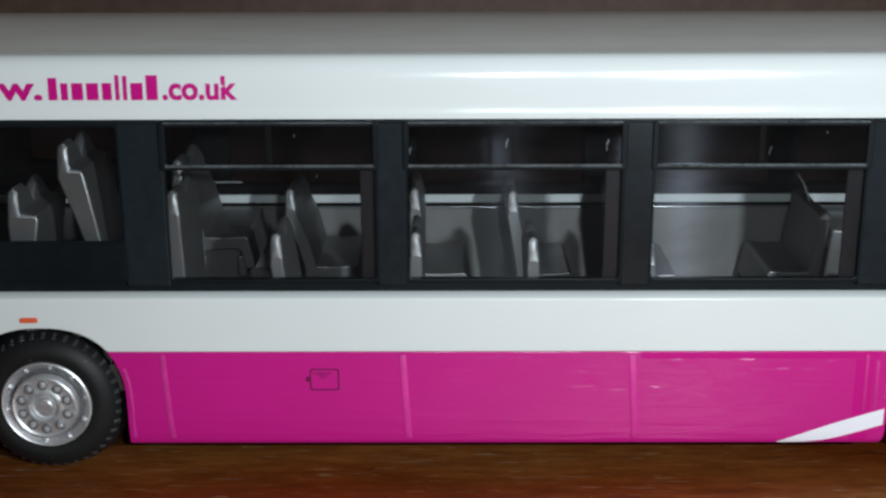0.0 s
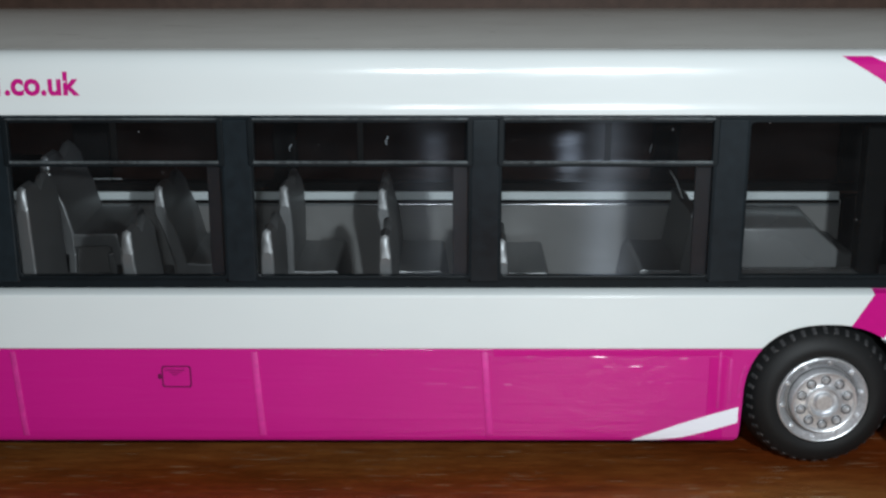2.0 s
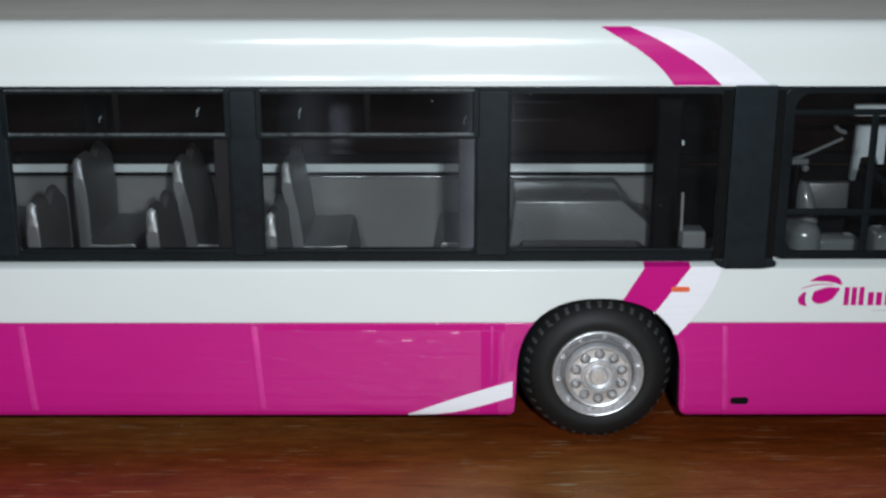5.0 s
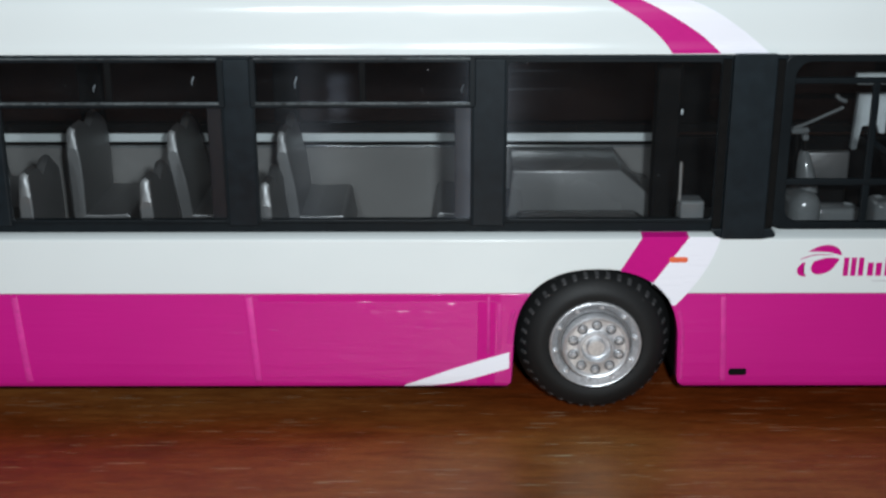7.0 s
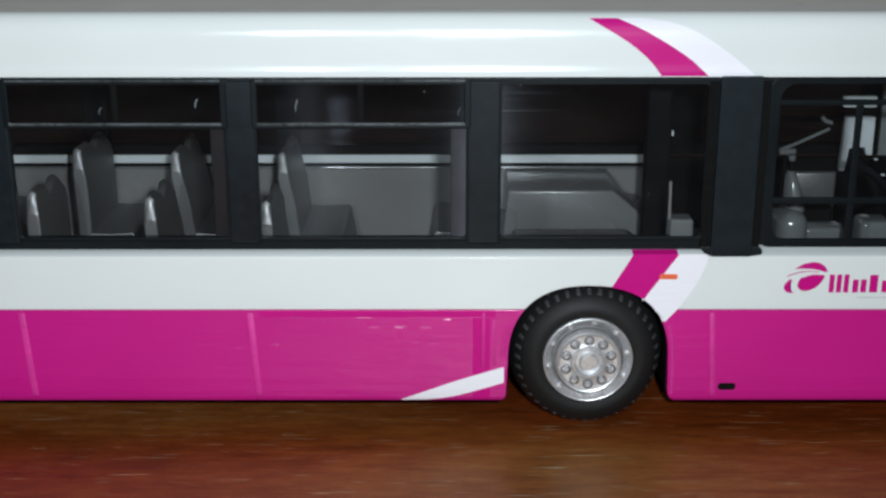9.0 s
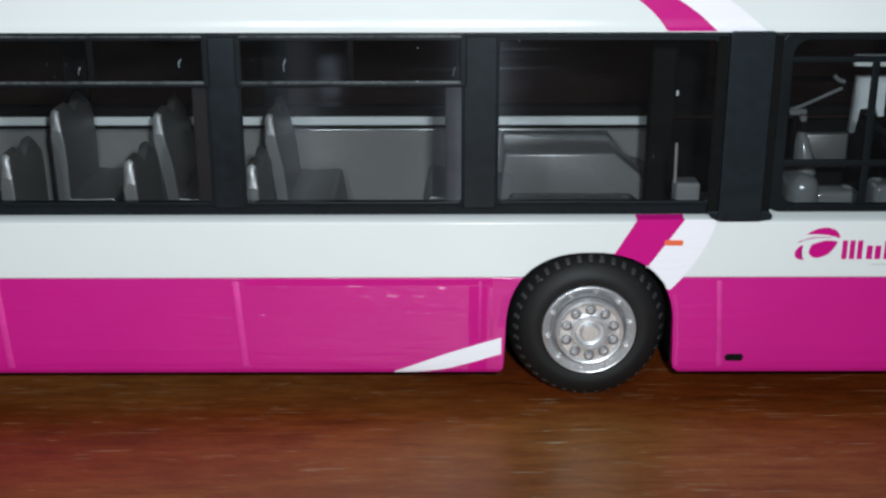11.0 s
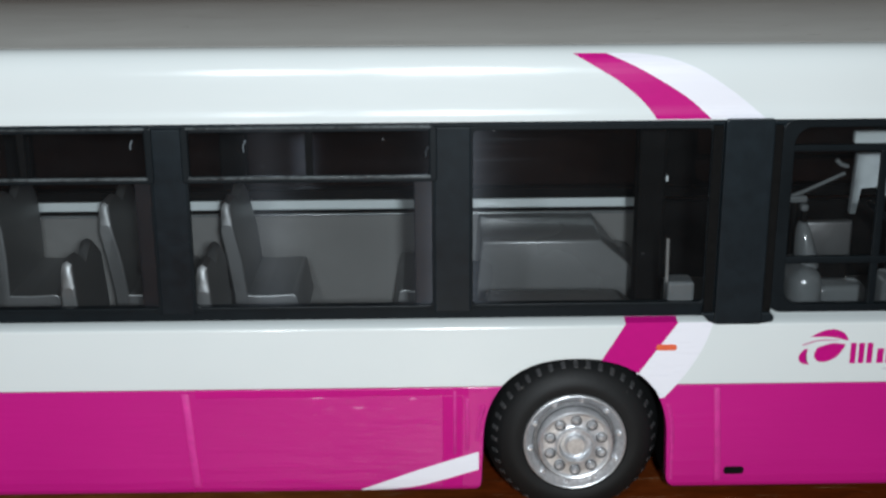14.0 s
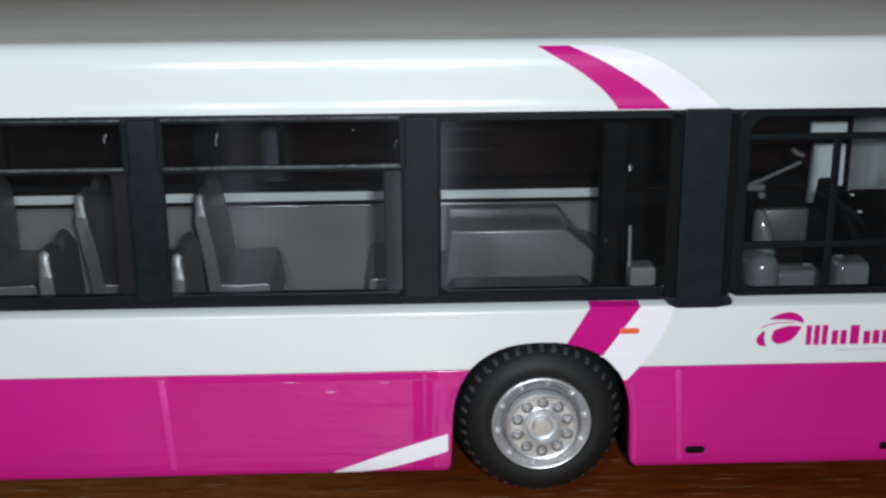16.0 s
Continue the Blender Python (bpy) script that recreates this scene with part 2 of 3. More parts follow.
# the body side from skirt to roof edge: tucked in below, a drip lip over the windows, a rounded top
PROFILE_Z = [2.12, 2.3, 2.6, 3.3, 4.6, 31.7, 31.85, 32.2, 32.4, 32.65, 32.9, 33.3, 34.6, 35.2, 35.6, 36.0, 36.3, 36.6, 36.8, 36.95, 37.05, 37.1]
PROFILE_Y = [0.5, 0.34, 0.2, 0.08, 0.0, 0.0, -0.1, -0.12, -0.09, -0.04, -0.01, 0.0, 0.02, 0.06, 0.12, 0.23, 0.36, 0.56, 0.76, 1.0, 1.3, 1.6]


def slab(points, y0, y1, bevel=0.1, follow=True, mirror=False):
    """A plate cut to an outline in x and z, from depth y0 to y1, following the body side."""
    bm = bmesh.new()
    bm.faces.new([bm.verts.new((x, 0, z)) for x, z in points])
    zs = [p[1] for p in points]
    if follow:
        for z in PROFILE_Z[1:-1]:
            if min(zs) + 0.05 < z < max(zs) - 0.05:
                bmesh.ops.bisect_plane(bm, geom=bm.verts[:] + bm.edges[:] + bm.faces[:], plane_co=(0, 0, z), plane_no=(0, 0, 1))
    if y1 > y0:
        made = bmesh.ops.extrude_face_region(bm, geom=bm.faces[:])["geom"]
        for v in made:
            if isinstance(v, bmesh.types.BMVert):
                v.co.y = y1 - y0
        bmesh.ops.recalc_face_normals(bm, faces=bm.faces)
        soften(bm, bevel)
    for v in bm.verts:
        v.co.y += y0 + (side_y(v.co.z) if follow else 0)
        if mirror:
            v.co.y = WIDTH - v.co.y
    if y1 <= y0:
        bmesh.ops.triangulate(bm, faces=bm.faces[:])
    return bm


def rect(x0, x1, z0, z1):
    return [(x0, z0), (x1, z0), (x1, z1), (x0, z1)]


def rounded(x0, x1, z0, z1, r, n=5):
    pts = []
    for cx, cz, a in ((x1 - r, z1 - r, 0), (x0 + r, z1 - r, 90), (x0 + r, z0 + r, 180), (x1 - r, z0 + r, 270)):
        pts += [(cx + r * math.cos(radians(a + 90 * i / n)), cz + r * math.sin(radians(a + 90 * i / n))) for i in range(n + 1)]
    return pts


def ring(outer, inner, y0, y1, bevel=0.06):
    """A frame between two outlines with the same number of points."""
    bm = bmesh.new()
    loops = [[bm.verts.new((x, y, z)) for x, z in pts] for pts, y in ((outer, y0), (inner, y0), (inner, y1), (outer, y1))]
    n = len(outer)
    for a, b in ((0, 1), (1, 2), (2, 3), (3, 0)):
        for i in range(n):
            j = (i + 1) % n
            bm.faces.new((loops[a][i], loops[a][j], loops[b][j], loops[b][i]))
    bmesh.ops.recalc_face_normals(bm, faces=bm.faces)
    soften(bm, bevel, 2, 50)
    return bm


def sweep(profile, x0, x1, bevel=0.0):
    """A closed outline in y and z drawn along x."""
    bm = bmesh.new()
    face = bm.faces.new([bm.verts.new((x0, y, z)) for y, z in profile])
    for v in bmesh.ops.extrude_face_region(bm, geom=[face])["geom"]:
        if isinstance(v, bmesh.types.BMVert):
            v.co.x = x1
    bmesh.ops.recalc_face_normals(bm, faces=bm.faces)
    soften(bm, bevel)
    return bm


def lathe(profile, cx, cz, n=64, wobble=None, caps=True):
    """Turns a line of (radius, y) about an axis along y. wobble: rows whose radius steps in and out, with the step."""
    bm = bmesh.new()
    rows = []
    for k, (r, y) in enumerate(profile):
        row = []
        for i in range(n):
            d = wobble[k] if wobble and k in wobble and i % 2 else 0.0
            a = 2 * math.pi * i / n
            row.append(bm.verts.new((cx + (r - d) * math.cos(a), y, cz + (r - d) * math.sin(a))))
        rows.append(row)
    for a, b in zip(rows, rows[1:]):
        for i in range(n):
            bm.faces.new((a[i], a[(i + 1) % n], b[(i + 1) % n], b[i]))
    if caps:
        bm.faces.new(rows[-1])
        bm.faces.new(list(reversed(rows[0])))
    else:
        for i in range(n):
            bm.faces.new((rows[-1][i], rows[-1][(i + 1) % n], rows[0][(i + 1) % n], rows[0][i]))
    return bm


def rod(points, radius, n=8):
    """A round bar through points."""
    bm = bmesh.new()
    rows = []
    for k, p in enumerate(points):
        d = Vector(points[min(k + 1, len(points) - 1)]) - Vector(points[max(k - 1, 0)])
        q = d.to_track_quat("Z", "Y")
        rows.append([bm.verts.new(Vector(p) + q @ Vector((radius * math.cos(2 * math.pi * i / n), radius * math.sin(2 * math.pi * i / n), 0))) for i in range(n)])
    for a, b in zip(rows, rows[1:]):
        for i in range(n):
            bm.faces.new((a[i], a[(i + 1) % n], b[(i + 1) % n], b[i]))
    bm.faces.new(rows[0])
    bm.faces.new(rows[-1])
    return bm


def arch_line(cx, grow, a0, a1, n=14):
    """The outline of a wheel arch, a little squarer than a circle."""
    pts = []
    for i in range(n + 1):
        a = radians(a0 + (a1 - a0) * i / n)
        c, d = math.cos(a), math.sin(a)
        q = (ARCH + grow) / (abs(c) ** 2.4 + abs(d) ** 2.4) ** (1 / 2.4)
        pts.append((cx + q * c, HUB_Z + q * d))
    return pts


# ---- table ----
def backboard():
    """A wooden panel standing close behind."""
    board = part("wooden_panel", box(-230, 190, 95, 107, -1.0, 120, 1.5), BOARD)
    tagged(board, "dim brown wooden panel standing on the table", "panel", kind="structure")


def table():
    top = part("tabletop", box(-290, 260, -210, 200, -19.0, -1.0, 2.0), WOOD)
    tagged(top, "dark red-brown polished wooden tabletop with pale scratches", "table", kind="structure")


table()
backboard()

# ---- the bus ----
WIDTH = 33.0
REAR, FRONT = -117.0, 36.0
HUBS = (0.0, -81.9)
HUB_Z = 6.15
ARCH = 7.15
bus = new("model_bus")
tagged(bus, "magenta and white die-cast model bus on a wooden table", "model bus")


def body_shell():
    # roof and the coves under it
    near = [(side_y(z), z) for z in PROFILE_Z[6:]]
    cove = [(0.0, 31.82), *near, (1.68, 37.08), (1.72, 36.9), (1.72, 35.2), (1.1, 34.0), (0.9, 31.82)]
    part("roof_side", sweep(cove, REAR, FRONT), WHITE, bus, "glossy white roof side", True)
    part("roof_side", sweep([(WIDTH - y, z) for y, z in cove], REAR, FRONT), WHITE, bus, "glossy white roof side", True)
    top = [(1.86, 36.7), (1.86, 37.0), (1.92, 37.06), (1.98, 37.075), (2.1, 37.085)]
    for y in (4.0, 6.5, 9.0, 11.5, 14.0, 16.5):
        u = (16.5 - y) / 14.4
        top.append((y, 38.36 - 0.38 * u - 0.88 * u * u))
    under = [(16.5, 37.0), (4, 36.4)]
    full = top + [(WIDTH - y, z) for y, z in reversed(top[:-1])] + [(WIDTH - y, z) for y, z in reversed(under[1:])] + under
    part("roof", sweep(full, REAR, FRONT), ROOF, bus, "plain white roof panel", True)
    # ceiling lining and ends
    part("ceiling_lining", box(REAR + 1, FRONT - 1, 1.9, WIDTH - 1.9, 34.6, 35.2, 0), MATT, bus, "dark ceiling lining")
    for x0, x1 in ((REAR, REAR + 1.2), (FRONT - 1.2, FRONT)):
        part("end_panel", box(x0, x1, 1.1, WIDTH - 1.1, 2.6, 36.2, 0.4), WHITE, bus)
    for mirror in (False, True):
        # waist panel, cut out over the wheels
        low, high = 11.1, 16.06
        a = math.degrees(math.atan2(low - HUB_Z, ARCH * (1 - ((low - HUB_Z) / ARCH) ** 2.4) ** (1 / 2.4)))
        pts = [(REAR, low), *arch_line(HUBS[1], 0, 180 - a, a), *arch_line(HUBS[0], 0, 180 - a, a), (FRONT, low), (FRONT, high), (REAR, high)]
        part("waist_panel", slab(pts, 0, 0.9, 0.14, mirror=mirror), WHITE, bus, "glossy white side panel")
        ledge = [(0.01, 15.9), (0.02, 16.06), (0.1, 16.13), (1.02, 16.38), (1.6, 16.4), (1.6, 15.9)]
        part("window_ledge", sweep([(WIDTH - y, z) for y, z in ledge] if mirror else ledge, REAR, FRONT), WHITE, bus, "sloping white ledge under the windows", True)
        # skirt panels
        bottom = 2.2
        rear_arc = [(HUBS[1] + ARCH, bottom), *arch_line(HUBS[1], 0, 0, a)]
        front_arc = [*arch_line(HUBS[0], 0, 180 - a, 180), (HUBS[0] - ARCH - 0.12, 3.0), (HUBS[0] - ARCH - 0.2, 2.6), (HUBS[0] - ARCH - 0.5, bottom)]
        lead_arc = [(HUBS[0] + ARCH + 0.75, bottom), (HUBS[0] + ARCH + 0.4, 2.5), (HUBS[0] + ARCH + 0.2, 2.8), (HUBS[0] + ARCH + 0.12, 3.3), *arch_line(HUBS[0], 0, 0, a)]
        tail_arc = [*arch_line(HUBS[1], 0, 180 - a, 180), (HUBS[1] - ARCH, bottom)]
        panels = [[(REAR, bottom), (REAR, low), *tail_arc], [*rear_arc, (-71.1, low), (-71.1, bottom)]]
        cuts = [-71.1, -49.95, -29.75, -9.35]
        panels += [rect(x0, x1, bottom, low) for x0, x1 in zip(cuts, cuts[1:])]
        panels += [[(-9.35, bottom), (-9.35, low), *front_arc], [*lead_arc, (11.1, low), (11.1, bottom)], rect(11.1, FRONT, bottom, low)]
        for pts in panels:
            part("skirt_panel", slab(pts, 0.0, 0.9, 0.05, mirror=mirror), PINK, bus, "magenta skirt panel")
        # paler ridges between the panels
        for x, wide, foot in ((-71.1, 0.5, 2.8), (-49.95, 0.6, 2.8), (-29.75, 0.6, 2.8), (-9.35, 0.26, 5.45), (-8.4, 0.28, 5.7), (11.1, 0.5, 2.8)):
            high = 10.85 if x != -8.4 else 10.2
            line = [(x - wide / 2 + 0.25, foot), (x + wide / 2 + 0.25, foot), (x + wide / 2 - 0.25, high), (x - wide / 2 - 0.25, high)] if wide > 0.3 else rect(x - wide / 2, x + wide / 2, foot, high)
            part("ridge", slab(line, -0.1, 0.05, 0.12, mirror=mirror), PALEPINK, bus, "paler magenta ridge", True)
        # plain frame round the ribbed panel before the front wheel
        part("panel_frame", slab(rect(-10.3, -8.75, 2.4, 10.45), -0.035, 0.05, 0.05, mirror=mirror), SMOOTH, bus, "smooth magenta frame strip")
        part("panel_frame", slab(rect(-29.2, -8.3, 10.47, 11.08), -0.035, 0.05, 0.05, mirror=mirror), SMOOTH, bus, "smooth magenta frame strip")
        # wheel arch linings
        for hx in HUBS:
            bm = bmesh.new()
            rows = []
            for r, y in ((ARCH + 0.05, 0.95), (ARCH + 0.05, 8.5), (ARCH + 0.6, 8.5), (ARCH + 0.6, 0.95)):
                rows.append([bm.verts.new((x, WIDTH - y if mirror else y, z)) for x, z in [(hx + r, 3.0), *arch_line(hx, r - ARCH, 0, 180, 24), (hx - r, 3.0)]])
            for i in range(4):
                p, q = rows[i], rows[(i + 1) % 4]
                for j in range(len(p) - 1):
                    bm.faces.new((p[j], p[j + 1], q[j + 1], q[j]))
            for j in (0, -1):
                bm.faces.new([r[j] for r in rows])
            for flank in (1, -1):
                line = [(hx + flank * (x - hx), z) for x, z in [(hx + ARCH + 0.48, 3.0)] + arch_line(hx, 0.42, 0, a - 15, 8)]
                line = line if flank > 0 else line[2:]
                part("arch_lip", rod([(x, WIDTH - side_y(z) - 0.08 if mirror else side_y(z) + 0.08, z) for x, z in line], 0.2, 8), PALEPINK, bus, "rolled magenta lip of the wheel arch", True)
            part("wheel_arch", bm, MATT, bus, "black wheel arch lining")
            part("arch_back", box(hx - ARCH, hx + ARCH, *((8.5, 9.1) if not mirror else (WIDTH - 9.1, WIDTH - 8.5)), 3.2, 13.2, 0), MATT, bus)


def chassis():
    for x0, x1 in ((REAR + 1.3, HUBS[1] - 8), (HUBS[1] + 8, HUBS[0] - 8), (8.0, FRONT - 1.3)):
        part("chassis", box(x0, x1, 2.2, WIDTH - 2.2, 3.3, 6.2, 0.3), MATT, bus, "black underframe")
    part("chassis_beam", box(HUBS[1] - 8, HUBS[1] + 8, 9.2, WIDTH - 9.2, 3.3, 6.2, 0), MATT, bus)
    part("chassis_beam", box(HUBS[0] - 8, HUBS[0] + 8, 9.2, WIDTH - 9.2, 3.3, 6.2, 0), MATT, bus)
    for hx in HUBS:
        part("axle", rod([(hx, 3.2, HUB_Z), (hx, WIDTH - 3.2, HUB_Z)], 0.7), MATT, bus)


def wheel(hx, hz, mirror):
    w = new("wheel")
    w.parent = bus
    f = (lambda y: WIDTH - y) if mirror else (lambda y: y)
    tyre = [(4.0, 1.2), (4.04, 0.85), (4.15, 0.55), (4.6, 0.42), (5.0, 0.45), (5.35, 0.6), (5.75, 0.82), (6.1, 1.15), (6.42, 1.7), (6.68, 2.35), (6.9, 2.9), (7.02, 3.4), (7.02, 5.0), (6.2, 5.5), (4.0, 5.6)]
    t = part("tyre", lathe([(r, f(y)) for r, y in tyre], hx, hz, 96, None, False), RUBBER, w, "black rubber tyre with a notched shoulder", True)
    # raised bars round the shoulder
    bm = bmesh.new()
    for k in range(40):
        m = Matrix.Translation((hx, 0, hz)) @ Matrix.Rotation(2 * math.pi * k / 40, 4, "Y") @ Matrix.Translation((0, f(1.5), 6.27)) @ Matrix.Rotation(radians(-32 if mirror else 32), 4, "X")
        bmesh.ops.create_cube(bm, size=1, matrix=m @ Matrix.Diagonal((0.36, 0.75, 0.2, 1)))
    soften(bm, 0.06, 1)
    part("tread", bm, TREAD, t, "pale tread bars")
    rim = [(1.2, 0.5), (1.22, 0.05), (1.34, -0.1), (1.46, -0.08), (1.56, 0.1), (1.65, 0.16), (2.55, 0.1), (2.66, -0.04), (2.8, -0.08), (2.9, 0.0), (2.92, 0.2), (2.93, 1.9), (3.2, 1.95), (3.26, 1.25), (3.32, 1.1), (3.55, 0.92), (3.72, 0.74), (3.8, 0.56), (3.92, 0.5), (4.02, 0.56), (4.06, 0.7), (4.06, 2.3), (1.2, 2.3)]
    r = part("rim", lathe([(a, f(y)) for a, y in rim], hx, hz, 72, None, False), SILVER, w, "silver wheel rim", True)
    groove = [(2.94, 0.9), (2.96, 1.15), (3.25, 1.2), (3.27, 1.9), (2.94, 1.9)]
    part("rim_groove", lathe([(a, f(y)) for a, y in groove], hx, hz, 48, None, False), SHADED, r, "shade-darkened groove in the rim", True)
    hub = [(0.0001, -0.1), (0.7, -0.1), (0.82, 0.0), (0.86, 0.45), (1.22, 0.5), (1.24, 0.9), (0.0001, 0.9)]
    part("hub_cap", lathe([(a, f(y)) for a, y in hub], hx, hz, 16), SILVER, r, "", True)
    nut = [(0.0001, -0.22), (0.13, -0.2), (0.22, -0.1), (0.27, 0.02), (0.3, 0.08), (0.3, 0.35), (0.0001, 0.35)]
    for k in range(10):
        a = radians(36 * k + 18)
        cx, cz = hx + 2.1 * math.cos(a), hz + 2.1 * math.sin(a)
        part("nut_seat", lathe([(q, f(y)) for q, y in ((0.28, 0.24), (0.32, 0.13), (0.4, 0.0), (0.43, -0.01), (0.46, 0.06), (0.46, 0.3), (0.28, 0.3))], cx, cz, 14, None, False), SHADED, r, "shade-darkened recess round a wheel nut", True)
        part("wheel_nut", lathe([(q, f(y)) for q, y in nut], cx, cz, 8), SILVER, r, "", True)
    for k in range(10):
        a = radians(36 * k + 10)
        bm = lathe([(0.0001, f(0.68)), (0.12, f(0.69)), (0.22, f(0.8)), (0.3, f(1.1)), (0.0001, f(1.1))], hx + 3.5 * math.cos(a), hz + 3.5 * math.sin(a), 10)
        part("rim_boss", bm, SILVER, r, "", True)


# window bays: x from, x to, kind
BAYS = [(-92.0, -73.9, "high"), (-70.15, -52.2, "hopper"), (-49.7, -31.35, "hopper"), (-28.8, -10.85, "hopper"), (-8.1, 9.5, "plain"), (15.2, 33.0, "cab")]
SILL = 16.4


def window(x0, x1, kind, mirror):
    w = new("window")
    w.parent = bus
    f = (lambda bm: [setattr_y(bm)] and bm) if mirror else (lambda bm: bm)
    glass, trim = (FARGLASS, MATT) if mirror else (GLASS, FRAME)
    z0 = {"high": 21.1, "hopper": 17.65, "plain": 17.7, "cab": 17.45}[kind]
    if mirror:
        z0 = max(z0, 18.3)
    z1 = 31.3
    part("pane", f(slab(rect(x0 - 0.3, x1 + 0.3, z0 - 0.2, 27.8 if kind == "hopper" else z1 + 0.2), 0.42, 0.85, 0, follow=False)), glass, w, "clear plastic window pane, dimmed on the far side")
    if kind == "cab":
        out, inn = rounded(x0 - 0.7, x1 + 0.7, z0 - 0.5, z1 + 0.45, 0.8), rounded(x0 + 0.2, x1 - 0.2, z0 + 0.1, z1 - 0.1, 1.3)
        part("window_frame", f(ring(out, inn, 0.05, 0.7)), trim, w)
        part("slide_rail", f(box(x0, x1, 0.2, 0.6, 29.35, 29.85, 0.1)), trim, w)
        part("slide_rail", f(box(x0, x1, 0.2, 0.6, 20.75, 21.3, 0.1)), trim, w)
        part("slide_post", f(box(21.85, 22.45, 0.25, 0.6, z0, 29.4, 0.1)), trim, w)
        return
    out = rounded(x0 - 0.25, x1 + 0.25, z0 - 0.2, z1 + 0.15, 0.3)
    inn = rounded(x0 + 0.12, x1 - 0.12, z0 + 0.1, z1 - 0.15, 0.35)
    part("window_frame", f(ring(out, inn, 0.22, 0.56, 0.05)), trim, w)
    if kind == "hopper":
        if not mirror:
            part("glazing_edge", slab([(x1 - 1.45, z0), (x1 + 0.2, z0), (x1 + 0.2, 27.6), (x1 - 1.45, 27.6)], 0.9, 1.15, 0.08, follow=False), DARKEDGE, w, "dark strip along the edge of the glazing")
        hop = part("vent_window", f(ring(rounded(x0 - 0.25, x1 + 0.25, 27.45, 31.6, 0.25), rounded(x0 + 0.3, x1 - 0.3, 27.9, 31.4, 0.2), -0.06, 0.4, 0.09)), trim, w, "black framed vent window")
        mid = (x0 + x1) / 2
        part("divider", f(box(mid - 0.3, mid + 0.25, 0.24, 0.5, 27.9, 31.4, 0.08)), MATT, hop)
        if not mirror:
            for z, h in ((27.72, 0.24), (31.42, 0.2)):
                part("glazing_bead", f(box(x0 + 0.2, x1 - 0.2, -0.12, 0.1, z, z + h, 0.06)), EDGE, hop, "grey moulding edge")
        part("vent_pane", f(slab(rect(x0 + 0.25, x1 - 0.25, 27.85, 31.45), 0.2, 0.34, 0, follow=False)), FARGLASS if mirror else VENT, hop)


def setattr_y(bm):
    for v in bm.verts:
        v.co.y = WIDTH - v.co.y
    return True


def window_band(mirror):
    f = (lambda bm: [setattr_y(bm)] and bm) if mirror else (lambda bm: bm)
    trim = MATT if mirror else BLACK
    part("head_rail", f(box(REAR + 1.2, FRONT - 1.2, 0.18, 1.1, 31.45, 31.85, 0.06)), trim, bus, "black window head rail")
    part("sill_rail", f(box(REAR + 1.2, FRONT - 1.2 if mirror else 14.6, 1.0, 1.5, 17.32 if mirror else SILL, 18.3 if mirror else 17.58, 0.06)), MATT if mirror else FRAME, bus, "black window sill rail")
    if mirror:
        part("inner_sill", box(REAR + 1.2, 9.6, 31.35, 31.9, 16.4, 17.3, 0.07), WHITE, bus, "white inner window sill")
    else:
        part("cab_ledge", sweep([(0.6, 16.28), (1.5, 16.58), (1.6, 16.62), (1.6, 16.2)], 14.6, FRONT), WHITE, bus, "white ledge under the cab window")
    edges = [REAR + 1.2] + [v for b in BAYS for v in b[:2]] + [FRONT - 1.2]
    for x0, x1 in zip(edges[::2], edges[1::2]):
        if x1 - x0 > 0.3:
            part("pillar", f(box(x0 + 0.02, x1 - 0.02, 0.16, 1.1, 17.2, 31.44, 0.12)), trim, bus, "glossy black window pillar")
    part("blank_panel", f(box(-92.0, -73.9, 0.2, 1.0, 17.56, 20.9, 0.08)), MATT if mirror else FRAME, bus, "black blank panel under the window")
    for b in BAYS:
        window(*b, mirror)


def pillar_cover():
    pts = rounded(10.2, 13.75, 16.2, 31.95, 0.2, 3)
    part("pillar_cover", slab(pts, -0.5, 0.3, 0.3, follow=False), BLACK, bus, "rounded black cover over a pillar")
    for x0, x1 in ((9.42, 10.16), (13.8, 14.5)):
        part("groove", box(x0, x1, 0.06, 0.4, 16.75, 31.4, 0.05), MATT, bus, "dark groove beside the cover")
    foot = [(9.3, 17.0), (9.75, 16.4), (10.15, 16.15), (13.8, 16.1), (14.75, 16.25), (14.8, 16.6), (14.5, 17.0)]
    part("cover_foot", slab(foot, -0.12, 0.4, 0.1, follow=False), BLACK, bus, "flared black foot of the cover")


